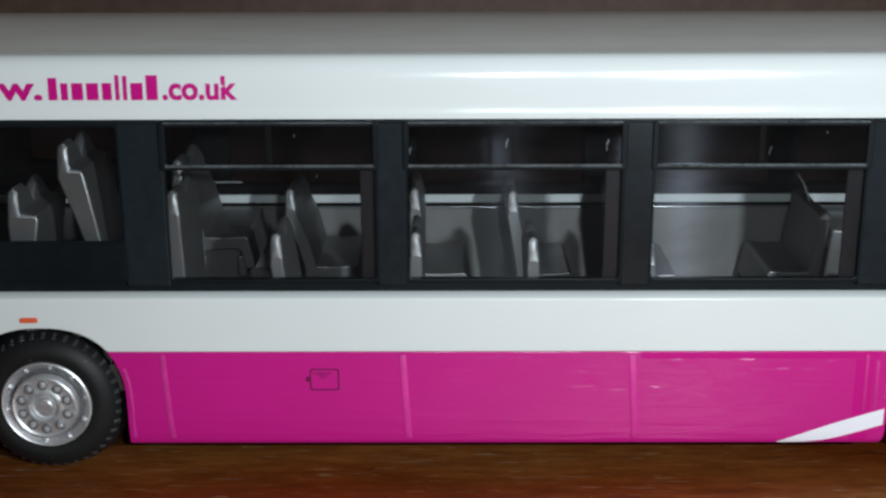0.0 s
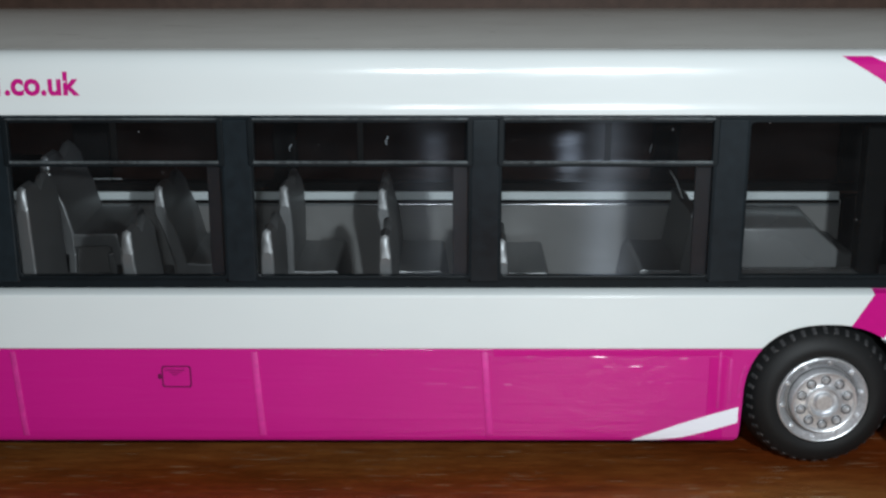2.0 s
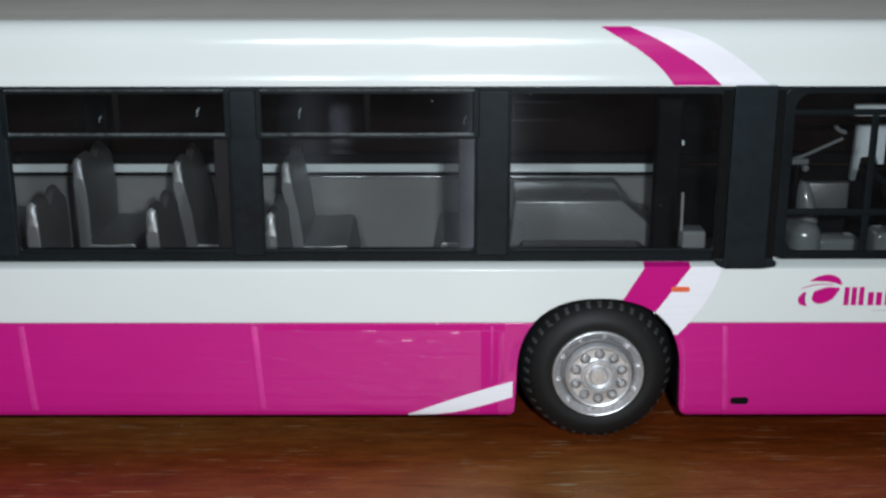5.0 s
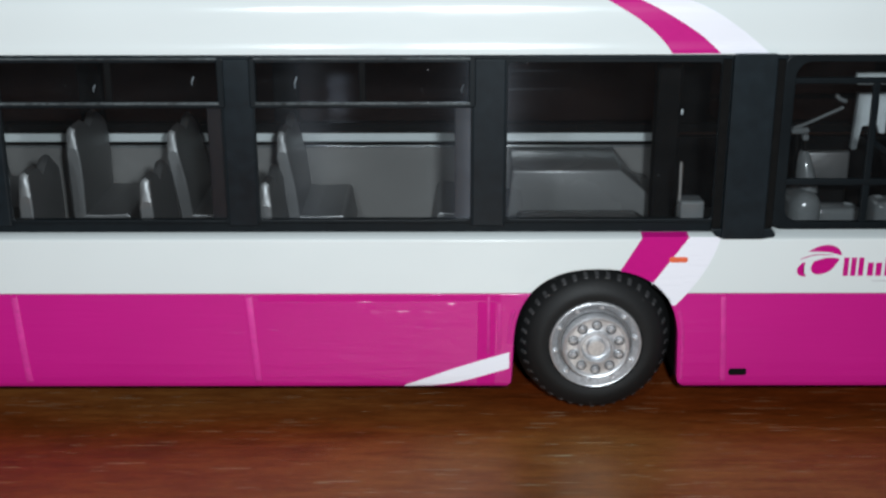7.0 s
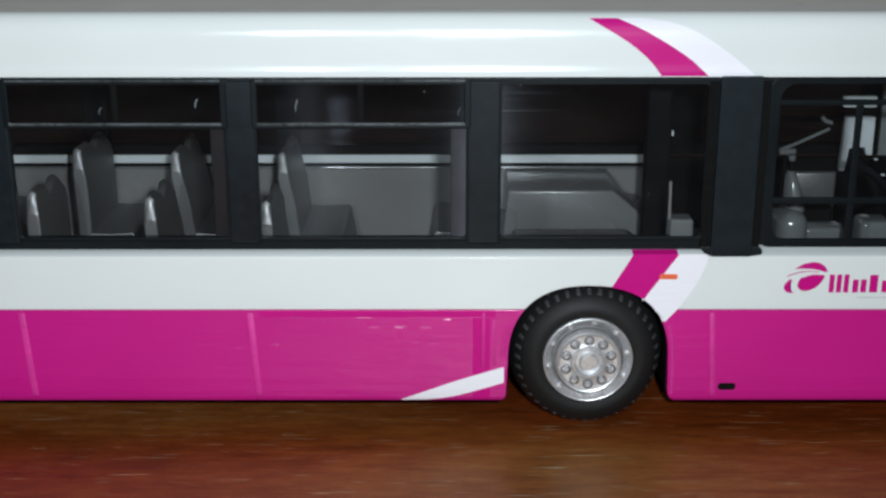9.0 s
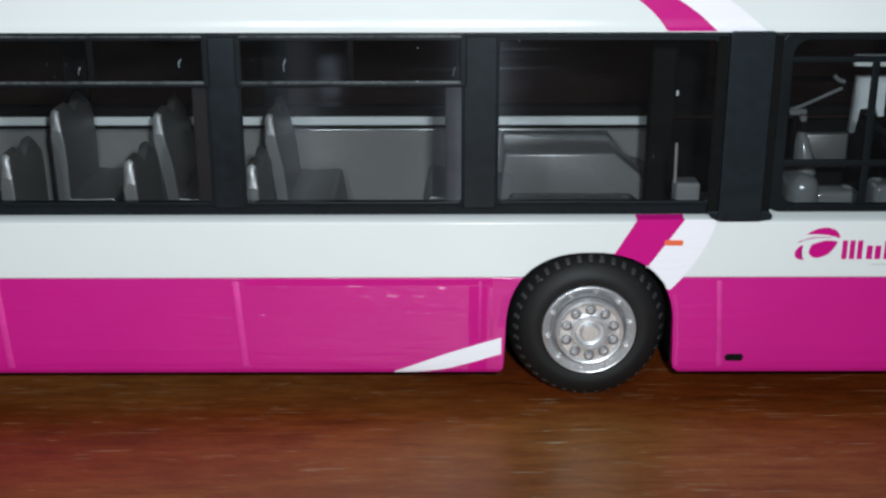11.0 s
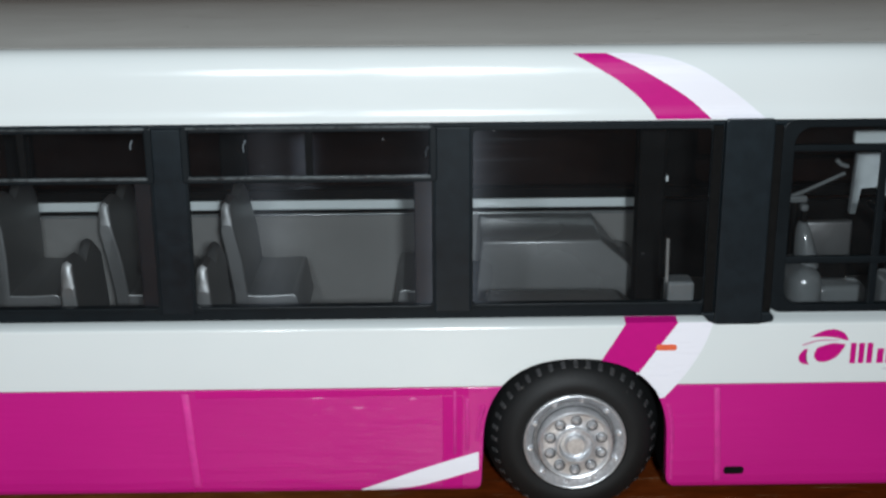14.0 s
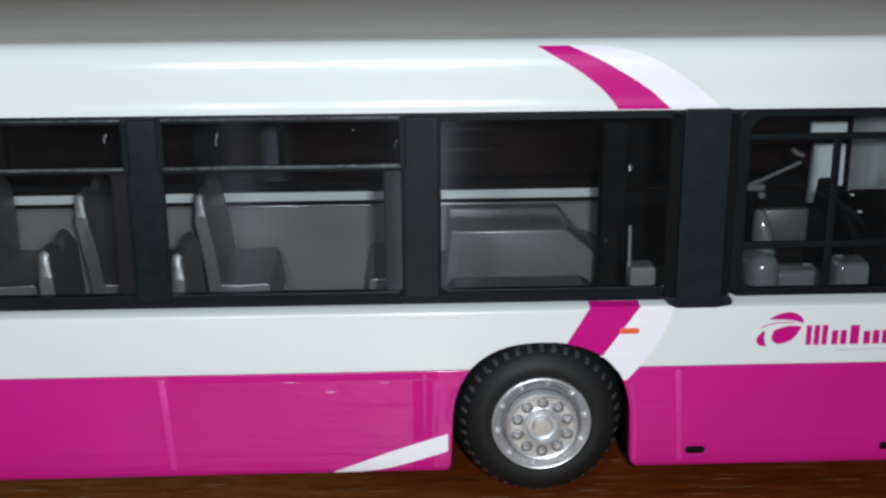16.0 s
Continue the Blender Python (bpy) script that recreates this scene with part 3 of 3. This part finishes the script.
# ---- interior ----
def seat_pair(xb, y0, cushion, top, slope, body=1.5, wide=4.4, deep=4.8, face=1, rest=2.5):
    """A double seat moulded in one piece, with two headrests. xb: the back's rear edge at cushion height; slope: how far it leans
    back per unit of height; body: thickness at the shoulder; rest: height of the headrests; face 1 looks to the front."""
    s = new("seat_pair")
    s.parent = bus
    tagged(s, "dark grey moulded pair of bus seats")
    h = top - cushion
    zs = h - rest
    xl = -slope * zs
    stepped = body > 2
    prof = [(0.1, -2.2), (0.0, 0.0), (xl * 0.55, zs * 0.55), (xl, zs - 0.5), (xl + 0.1, zs + 0.1), (xl + 0.14, zs + rest * 0.6), (xl + 0.22, h - 0.3), (xl + 0.6, h), (xl + 0.98, h - 0.35),
            (xl + 1.08, zs + rest * 0.5), (xl + 1.14, zs + 0.4), *([(xl + body - 0.18, zs + 0.08), (xl + body, zs - 0.3)] if stepped else [(xl + 1.16, zs + 0.05), (xl + (body + 1.2) / 2, zs - 0.9)]), (xl * 0.5 + (body + 1.3) / 2, zs * 0.5), (1.3, 0.0), (1.3, -2.2)]
    m = len(prof)
    bm = bmesh.new()
    rows = []
    # stations across the pair: distance from the near flank, how far the edge is rounded off, share of the headrest's height
    w = 2 * wide
    low = 0.0 if stepped else 0.3
    across = [(0.0, 0.16, 0.0), (0.05, 0.05, 0.05), (0.12, 0.0, 0.3), (0.25, 0.0, 0.8), (0.45, 0.0, 0.97), (wide * 0.3, 0.0, 1.0), (wide * 0.6, 0.0, 0.97), (wide * 0.8, 0.0, 0.75), (wide, 0.0, low),
              (wide * 1.2, 0.0, 0.65), (wide * 1.4, 0.0, 0.9), (wide * 1.55, 0.0, 0.9), (wide * 1.75, 0.0, 0.55), (w - 0.15, 0.0, 0.12), (w - 0.05, 0.05, 0.03), (w, 0.16, 0.0)]
    for d, inset, up in across:
        row = []
        for i, (px, pz) in enumerate(prof):
            qx = px + (-inset if i >= 8 else inset)
            qz = pz if pz < zs + 0.05 else zs + 0.05 + (pz - zs - 0.05) * (0.06 + (0.94 if stepped else 0.78) * up)
            row.append(bm.verts.new((xb + face * qx, y0 + d, cushion + qz - (inset if pz > zs else 0))))
        rows.append(row)
    for p, q in zip(rows, rows[1:]):
        for i in range(m):
            bm.faces.new((p[i], p[(i + 1) % m], q[(i + 1) % m], q[i]))
    for row in (rows[0], rows[-1]):  # flat flanks
        bm.faces.new([bm.verts.new(v.co) for v in row])
    bmesh.ops.recalc_face_normals(bm, faces=bm.faces)
    part("backrest", bm, SEAT, s, "", True)
    pad = [(1.1, -1.5), (1.1, -0.05), (deep * 0.6, -0.12), (deep + 0.5, 0.0), (deep + 0.75, -0.1), (deep + 0.9, -0.35), (deep + 1.45, -3.4), (deep + 0.5, -3.4), (deep + 0.1, -1.6), (deep - 0.3, -1.35)]
    bm = slab([(xb + face * px, cushion + pz) for px, pz in pad], y0 + 0.02, y0 + w - 0.02, 0.13, follow=False)
    part("cushion", bm, SEAT, s)
    part("plinth", box(*sorted((xb + face * 0.4, xb + face * 4.6)), y0 + 1.2, y0 + w - 0.3, 6.6, cushion - 1.6, 0.2), FLOOR, s, "dark plinth under the seats")
    for a, b in ((0.5, 0.2), (4.4, 4.9)):
        foot = slab([(xb + face * b, 6.62), (xb + face * (b + 0.7), 6.62), (xb + face * (a + 0.8), cushion - 2.15), (xb + face * a, cushion - 2.15)], y0 + 0.2, y0 + 1.0, 0.15, follow=False)
        part("leg", foot, SEAT, s)
    return s


def wheel_box(y0, y1, top, mat, label):
    """A box over a wheel with a sloping front end; the top rises a little towards the outer wall at y1."""
    bm = bmesh.new()
    rise = 0.6
    prof = [(-6.9, 6.6), (9.6, 6.6), (9.5, top - 3.0), (8.0, top - 2.7), (4.9, top), (-6.2, top)]
    if y1 < y0:  # over the near wheel only the cap above the arch lining
        prof, rise = [(-7.3, 14.0), (6.1, 14.0), (5.4, 15.0), (4.1, top), (-6.4, top)], 0.0
    a = [bm.verts.new((x, y0, z)) for x, z in prof]
    b = [bm.verts.new((x - (1.0 if rise and z > 9 and x > 5 else 0), y1, z + (rise if z > 9 else 0))) for x, z in prof]
    bm.faces.new(a)
    bm.faces.new(list(reversed(b)))
    n = len(prof)
    for i in range(n):
        bm.faces.new((a[i], b[i], b[(i + 1) % n], a[(i + 1) % n]))
    bmesh.ops.recalc_face_normals(bm, faces=bm.faces)
    soften(bm, 0.25, 3)
    part("wheel_box", bm, mat, bus, label, True)


def interior():
    for x0, x1, inset in ((-112, -90.2, 1.2), (-90.2, -73.8, 9.2), (-73.8, -8.2, 1.2), (-8.2, 8.2, 9.2), (8.2, 33, 1.2)):
        part("interior_floor", box(x0, x1, inset, WIDTH - inset, 6.25, 6.6, 0), FLOOR, bus, "dark grey interior floor")
    part("side_lining", box(-112, 9.7, 30.9, 31.9, 6.6, 16.1, 0.14, 3), GREY, bus, "grey interior side lining")
    part("lining_lip", box(-112, 9.6, 30.82, 31.0, 15.86, 16.1, 0.08, 3), CAB, bus, "glossy lip along the lining")
    part("lining_gap", box(-112, 9.6, 31.1, 31.34, 16.08, 16.42, 0), MATT, bus, "dark gap over the lining")
    for x0, x1, low in ((-112, -90.2, 6.6), (-90, -74, 14.0), (-73.8, -8.2, 6.6), (-8, 8, 14.0), (8.2, 33, 6.6)):
        part("side_lining", box(x0, x1, 1.0, 1.7, low, 15.6, 0.12), GREY, bus, "grey interior side lining")
    part("rear_platform", box(-112, -63.5, 1.8, 30.8, 6.62, 9.2, 0.2), FLOOR, bus)
    # far row, near row, then the raised rear seats: rear edge, inner side, cushion, top, lean
    for xb, cushion, top, lean in ((-71.95, 16.3, 24.6, 0.29), (-60.75, 13.2, 21.6, 0.3), (-49.95, 12.4, 21.6, 0.02), (-39.35, 12.4, 21.3, 0.15), (-28.7, 12.2, 21.2, 0.14)):
        seat_pair(xb, 18.5, cushion, top, lean, 1.5, 5.6)
    for xb, top, lean in ((-61.05, 21.7, 0.1), (-49.6, 21.8, 0.0), (-38.95, 21.3, 0.05), (-28.95, 20.9, 0.02)):
        seat_pair(xb, 2.0, 11.6, top, lean, 1.25)
    seat_pair(-70.45, 2.0, 14.8, 25.6, 0.02, 1.2)
    seat_pair(-77.4, 2.0, 19.0, 29.4, 0.3, 2.3)
    seat_pair(-84.3, 2.0, 15.6, 25.4, 0.02, 2.7)
    seat_pair(-8.6, 18.5, 12.5, 18.9, 0.12, 1.1, 5.6, 4.4, -1, 0.9)
    wheel_box(23.6, 30.85, 15.4, BOXGREY, "grey wheel box")
    wheel_box(8.9, 1.8, 15.9, BOXGREY, "grey cap over the wheel arch")
    part("cab_bulkhead", box(6.7, 9.1, 15.0, 17.0, 6.62, 34.5, 0.3), MATT, bus, "black bulkhead behind the cab")
    part("ticket_box", box(6.9, 8.95, 1.2, 3.2, 15.7, 19.05, 0.25), CAB, bus, "pale grey box behind the window")
    part("post", rod([(6.85, 1.6, 19.0), (6.8, 1.6, 22.4)], 0.13), GREY, bus)
    # pale rods added at the far glazing to stand for glints
    for x, z, h in ((-50.3, 22.2, 0.7), (-39.8, 23.0, 0.9), (-28.9, 22.8, 1.2), (-11.2, 22.1, 0.9)):
        part("glint_rod", rod([(x + 0.12, 31.6, z + h / 2), (x + 0.02, 31.5, z + h / 4), (x - 0.1, 31.45, z), (x - 0.08, 31.5, z - h / 2)], 0.07), PALE, bus, "pale rod for a window glint", True)
    # pale rod put in for a thin line of glint
    part("glint_line", rod([(-75.0, 31.55, 18.72), (-68.8, 31.55, 18.72)], 0.06), PALE, bus, "thin pale rod for a glint line by the far glazing")
    # pale block added where the bulkhead glints
    part("bulkhead_glint", box(9.15, 9.4, 15.6, 16.2, 23.1, 23.6, 0.08, 3), PALE, bus, "small pale block for a glint")
    # rail by the rearward seat
    part("handrail", rod([(-10.7, 22.0, 21.9), (-10.0, 22.0, 20.8), (-9.3, 22.0, 19.0)], 0.08), PALE, bus, "thin pale handrail")
    # driver's cab
    part("cab_floor", box(10.0, 33.0, 1.9, 30.0, 6.62, 9.5, 0.3), FLOOR, bus)
    seat = new("driver_seat")
    seat.parent = bus
    tagged(seat, "grey moulded driver's seat")
    part("cushion", box(17.7, 20.5, 5.6, 11.5, 9.5, 18.2, 1.3, 5), CAB, seat, "", True)
    bm = bmesh.new()
    rows = [[bm.verts.new((cx + w * math.cos(2 * math.pi * k / 16), 8.6 + 1.5 * w * math.sin(2 * math.pi * k / 16), z)) for k in range(16)]
            for z, cx, w in ((17.9, 19.6, 1.0), (19.0, 19.45, 0.92), (20.2, 19.25, 0.72), (21.2, 19.1, 0.5), (21.6, 19.05, 0.25))]
    for a, b in zip(rows, rows[1:]):
        for k in range(16):
            bm.faces.new((a[k], a[(k + 1) % 16], b[(k + 1) % 16], b[k]))
    bm.faces.new(rows[0])
    bm.faces.new(rows[-1])
    part("backrest", bm, CAB, seat, "", True)
    part("head_post", box(18.85, 19.3, 8.2, 8.9, 21.4, 22.7, 0.12), MATT, seat)
    part("knob", box(18.7, 19.3, 8.0, 8.8, 22.5, 23.1, 0.2), CAB, seat)
    part("cab_arm", rod([(18.9, 12.0, 22.7), (20.0, 12.0, 23.1), (23.3, 12.0, 24.65)], 0.16), CAB, bus, "thin grey arm")
    part("arm_clamp", box(18.7, 20.3, 11.6, 12.4, 22.2, 22.8, 0.2), CAB, bus)
    part("arm_tip", rod([(22.5, 12.0, 25.8), (22.9, 12.0, 25.4), (23.5, 12.0, 25.2)], 0.2), CAB, bus)
    part("arm_post", rod([(19.4, 12.0, 9.5), (19.4, 12.0, 22.4)], 0.25), MATT, bus)
    part("cab_shelf", box(20.5, 24.5, 7.6, 10.2, 9.5, 16.3, 0.5, 4), CAB, bus, "grey cab shelf", True)
    part("cash_box", box(20.4, 24.6, 12.8, 16.4, 9.5, 17.0, 0.3), MATT, bus, "black cash box")
    part("cab_panel", box(20.4, 24.6, 12.6, 13.4, 17.05, 20.3, 0.25, 3), SEAT, bus, "dark grey panel over the cash box", True)
    # pale chips that stand for glints about the steering wheel
    for x, z in ((27.3, 22.2), (28.1, 20.7), (28.6, 19.8)):
        part("steering_glint", box(x - 0.18, x + 0.18, 10.0, 10.3, z - 0.08, z + 0.08, 0.06), PALE, bus, "small pale chip for a glint")
    part("cab_side", box(25.8, 31.5, 7.6, 10.6, 9.5, 16.85, 0.5, 4), CAB, bus, "grey cab side console", True)
    part("dash", box(28.4, 33.0, 5.0, 15.0, 9.5, 21.5, 0.6, 3), MATT, bus, "black dashboard")
    wheel_ring = part("steering_wheel", torus((27.0, 10.5, 20.9), 2.3, 0.26, 38), FRAME, bus, "black steering wheel", True)
    part("spoke", rod([(25.2, 10.5, 22.3), (28.8, 10.5, 19.5)], 0.2), FRAME, wheel_ring)
    part("steering_column", rod([(27.0, 10.5, 20.8), (28.6, 10.5, 17.0)], 0.45), MATT, bus)
    # entrance door on the far side
    part("door_panel", box(9.8, 34.6, 30.9, 32.0, 6.6, 17.0, 0.1), MATT, bus, "black lower door panel")
    part("step_panel", box(25.4, 29.9, 29.6, 30.6, 6.62, 15.05, 0.2), GREY, bus, "grey panel by the door")
    post = [(30.05, 15.95), (30.65, 15.95), (31.0, 18.5), (32.6, 18.6), (32.9, 17.7), (33.5, 17.7), (33.5, 21.95), (30.3, 21.95)]
    part("door_post", slab(post, 29.4, 30.2, 0.12, follow=False), PALE, bus, "white door post")
    part("door_head", box(29.9, 33.5, 29.4, 30.2, 22.95, 24.2, 0.2), WHITE, bus, "white door head")


def torus(centre, r, q, tilt, n=32, k=8):
    bm = bmesh.new()
    rows = []
    m = Matrix.Translation(centre) @ Matrix.Rotation(radians(tilt), 4, "Y")
    for i in range(n):
        a = 2 * math.pi * i / n
        rows.append([bm.verts.new(m @ Vector(((r + q * math.cos(2 * math.pi * j / k)) * math.cos(a), (r + q * math.cos(2 * math.pi * j / k)) * math.sin(a), q * math.sin(2 * math.pi * j / k)))) for j in range(k)])
    for i in range(n):
        a, b = rows[i], rows[(i + 1) % n]
        for j in range(k):
            bm.faces.new((a[j], a[(j + 1) % k], b[(j + 1) % k], b[j]))
    return bm


# ---- livery ----
def decal(name, points, mat, label="", lift=0.03):
    return part(name, slab(points, -lift, -lift, 0), mat, bus, label, True)


def smooth_line(pts, n=8):
    """A curve through points (Catmull-Rom)."""
    out = []
    p = [pts[0], *pts, pts[-1]]
    for a, b, c, d in zip(p, p[1:], p[2:], p[3:]):
        for i in range(n):
            t = i / n
            out.append(tuple(0.5 * (2 * b[k] + (c[k] - a[k]) * t + (2 * a[k] - 5 * b[k] + 4 * c[k] - d[k]) * t * t + (3 * b[k] - a[k] - 3 * c[k] + d[k]) * t ** 3) for k in (0, 1)))
    return out + [pts[-1]]


def lettering(text, x, z, width, height, mat):
    cu = bpy.data.curves.new("lettering", "FONT")
    cu.body, cu.size, cu.offset = text, 1.0, 0.032
    tmp = new("lettering_source", cu)
    me = bpy.data.meshes.new_from_object(tmp.evaluated_get(bpy.context.evaluated_depsgraph_get()))
    bpy.data.objects.remove(tmp)
    bm = bmesh.new()
    bm.from_mesh(me)
    xs, ys = [v.co.x for v in bm.verts], [v.co.y for v in bm.verts]
    sx, sz = width / (max(xs) - min(xs)), height / (max(ys) - min(ys))
    for v in bm.verts:
        px, pz = x + (v.co.x - min(xs)) * sx, z + (v.co.y - min(ys)) * sz
        v.co = (px, side_y(pz) - 0.035, pz)
    part("lettering", bm, mat, bus, "magenta printed lettering")


def livery():
    left = smooth_line([(-0.86, 36.62), (1.1, 35.5), (2.4, 34.7), (3.8, 33.6), (4.65, 32.7), (5.23, 31.93)])
    mid = smooth_line([(1.5, 36.62), (3.53, 35.75), (5.7, 34.55), (7.6, 33.3), (9.15, 31.93)])
    right = smooth_line([(3.4, 36.62), (5.9, 36.3), (8.3, 35.4), (10.9, 33.7), (13.08, 31.93)])
    decal("stripe", left + mid[::-1], PRINT, "magenta curved stripe")
    decal("stripe", mid + right[::-1], BRIGHT, "bright white curved stripe")
    part("stripe_top", sweep([(-0.03, 15.95), (-0.01, 16.08), (0.08, 16.16), (0.98, 16.41), (0.99, 16.35), (0.14, 16.1), (0.05, 16.0)], 3.6, 7.55), PRINT, bus, "magenta stripe over the ledge")
    edge = arch_line(0, 0.02, 75, 56.5, 6)
    decal("stripe", [(3.66, 16.28), (1.85, 13.2), *edge[0:], (5.0, 12.0), (7.6, 16.28)], PRINT, "magenta curved stripe")
    edge = arch_line(0, 0.03, 53, 31, 6)
    decal("stripe", [(7.6, 16.28), (4.6, 11.96), *edge, (6.75, 10.06), *smooth_line([(7.78, 11.25), (8.9, 12.9), (9.75, 14.6), (10.26, 16.28)])], BRIGHT, "bright white curved stripe", 0.05)
    decal("stripe", [(-16.7, 2.3), *smooth_line([(-16.7, 2.42), (-12.1, 4.2), (-7.5, 5.68)]), (-7.5, 4.12), *smooth_line([(-9.6, 3.45), (-12.07, 2.72), (-14.3, 2.35)])], BRIGHT, "bright white flash", 0.07)
    # web address: the name in it stands as plain bars
    lettering("www.", -89.0, 33.45, 9.3, 1.42, PRINT)
    lettering(".co.uk", -69.75, 33.45, 6.2, 2.0, PRINT)
    x = -79.2
    for wide, tall in ((0.75, 1.85), (0.6, 1.42), (0.95, 1.42), (1.0, 1.42), (0.8, 1.42), (0.35, 2.05), (0.35, 2.0), (1.0, 1.42), (0.95, 2.05)):
        decal("bar", rect(x, x + wide, 33.47, 33.47 + tall), PRINT)
        x += wide + 0.29
    # badge and name on the front waist
    upper = smooth_line([(17.75, 14.95), (18.6, 15.4), (19.5, 15.55), (20.3, 15.25), (20.65, 14.7)], 6) + smooth_line([(20.55, 14.62), (19.6, 14.88), (18.6, 14.95), (17.75, 14.95)], 6)
    lower = smooth_line([(18.3, 14.05), (18.1, 13.4), (18.45, 12.95), (19.1, 12.92), (19.9, 13.35), (20.45, 14.2)], 6) + smooth_line([(20.4, 14.35), (19.4, 14.4), (18.3, 14.05)], 6)
    horn = smooth_line([(17.35, 13.95), (16.95, 13.4), (17.1, 12.85), (17.7, 12.68)], 6) + smooth_line([(17.75, 12.8), (17.45, 13.2), (17.6, 13.9), (17.35, 13.95)], 6)
    for outline in (upper, lower, horn):
        decal("badge", outline, PRINT, "magenta curved piece of a round badge")
    decal("badge_line", smooth_line([(17.15, 14.3), (18.4, 14.7), (19.9, 14.68)], 5) + smooth_line([(19.9, 14.62), (18.4, 14.62), (17.15, 14.22)], 5), PRINT)
    for x0, x1, tall, n in ((20.88, 22.6, 1.66, 3), (22.95, 24.15, 1.2, 2), (24.42, 25.14, 1.62, 1), (25.5, 26.05, 1.1, 1), (26.25, 27.55, 1.15, 2)):
        step = (x1 - x0 + 0.2) / n
        for k in range(n):
            decal("bar", rect(x0 + k * step, x0 + (k + 1) * step - 0.2, 12.75, 12.75 + tall), PRINT)
    decal("bar", rect(23.4, 27.9, 12.24, 12.33), PALEGREY)
    # lamps, flap and vents
    for x0, x1, z in ((5.98, 7.56, 14.24), (-83.55, -81.95, 14.12)):
        part("marker_lamp", slab(rounded(x0, x1, z - 0.24, z + 0.24, 0.2, 3), -0.12, 0.05, 0.04), ORANGE, bus, "small orange side marker")
    part("flap_outline", ring(rounded(-58.4, -55.8, 7.5, 9.55, 0.25), rounded(-58.28, -55.92, 7.62, 9.43, 0.22), -0.04, 0.05, 0), DARKPINK, bus, "dark outline of a fuel flap")
    decal("flap_tab", rounded(-58.75, -58.42, 8.3, 8.8, 0.12, 3), DARKPINK)
    for k, (a, b) in enumerate(((-58.1, -56.4), (-57.7, -56.7), (-57.5, -57.0))):
        decal("bar", rect(a, b, 9.1 - 0.22 * k, 9.18 - 0.22 * k), DARKPINK)
    for x in (11.78, 27.75):
        part("vent_slot", slab(rounded(x, x + 1.6, 3.38, 4.06, 0.25, 3), -0.03, 0.1, 0.03), MATT, bus, "small black slot")


body_shell()
chassis()
for hx in HUBS:
    for side in (False, True):
        wheel(hx + 0.08 if hx == HUBS[0] else hx - 0.25, HUB_Z - (0.12 if hx == HUBS[0] else 0.3), side)
for side in (False, True):
    window_band(side)
pillar_cover()
interior()
livery()
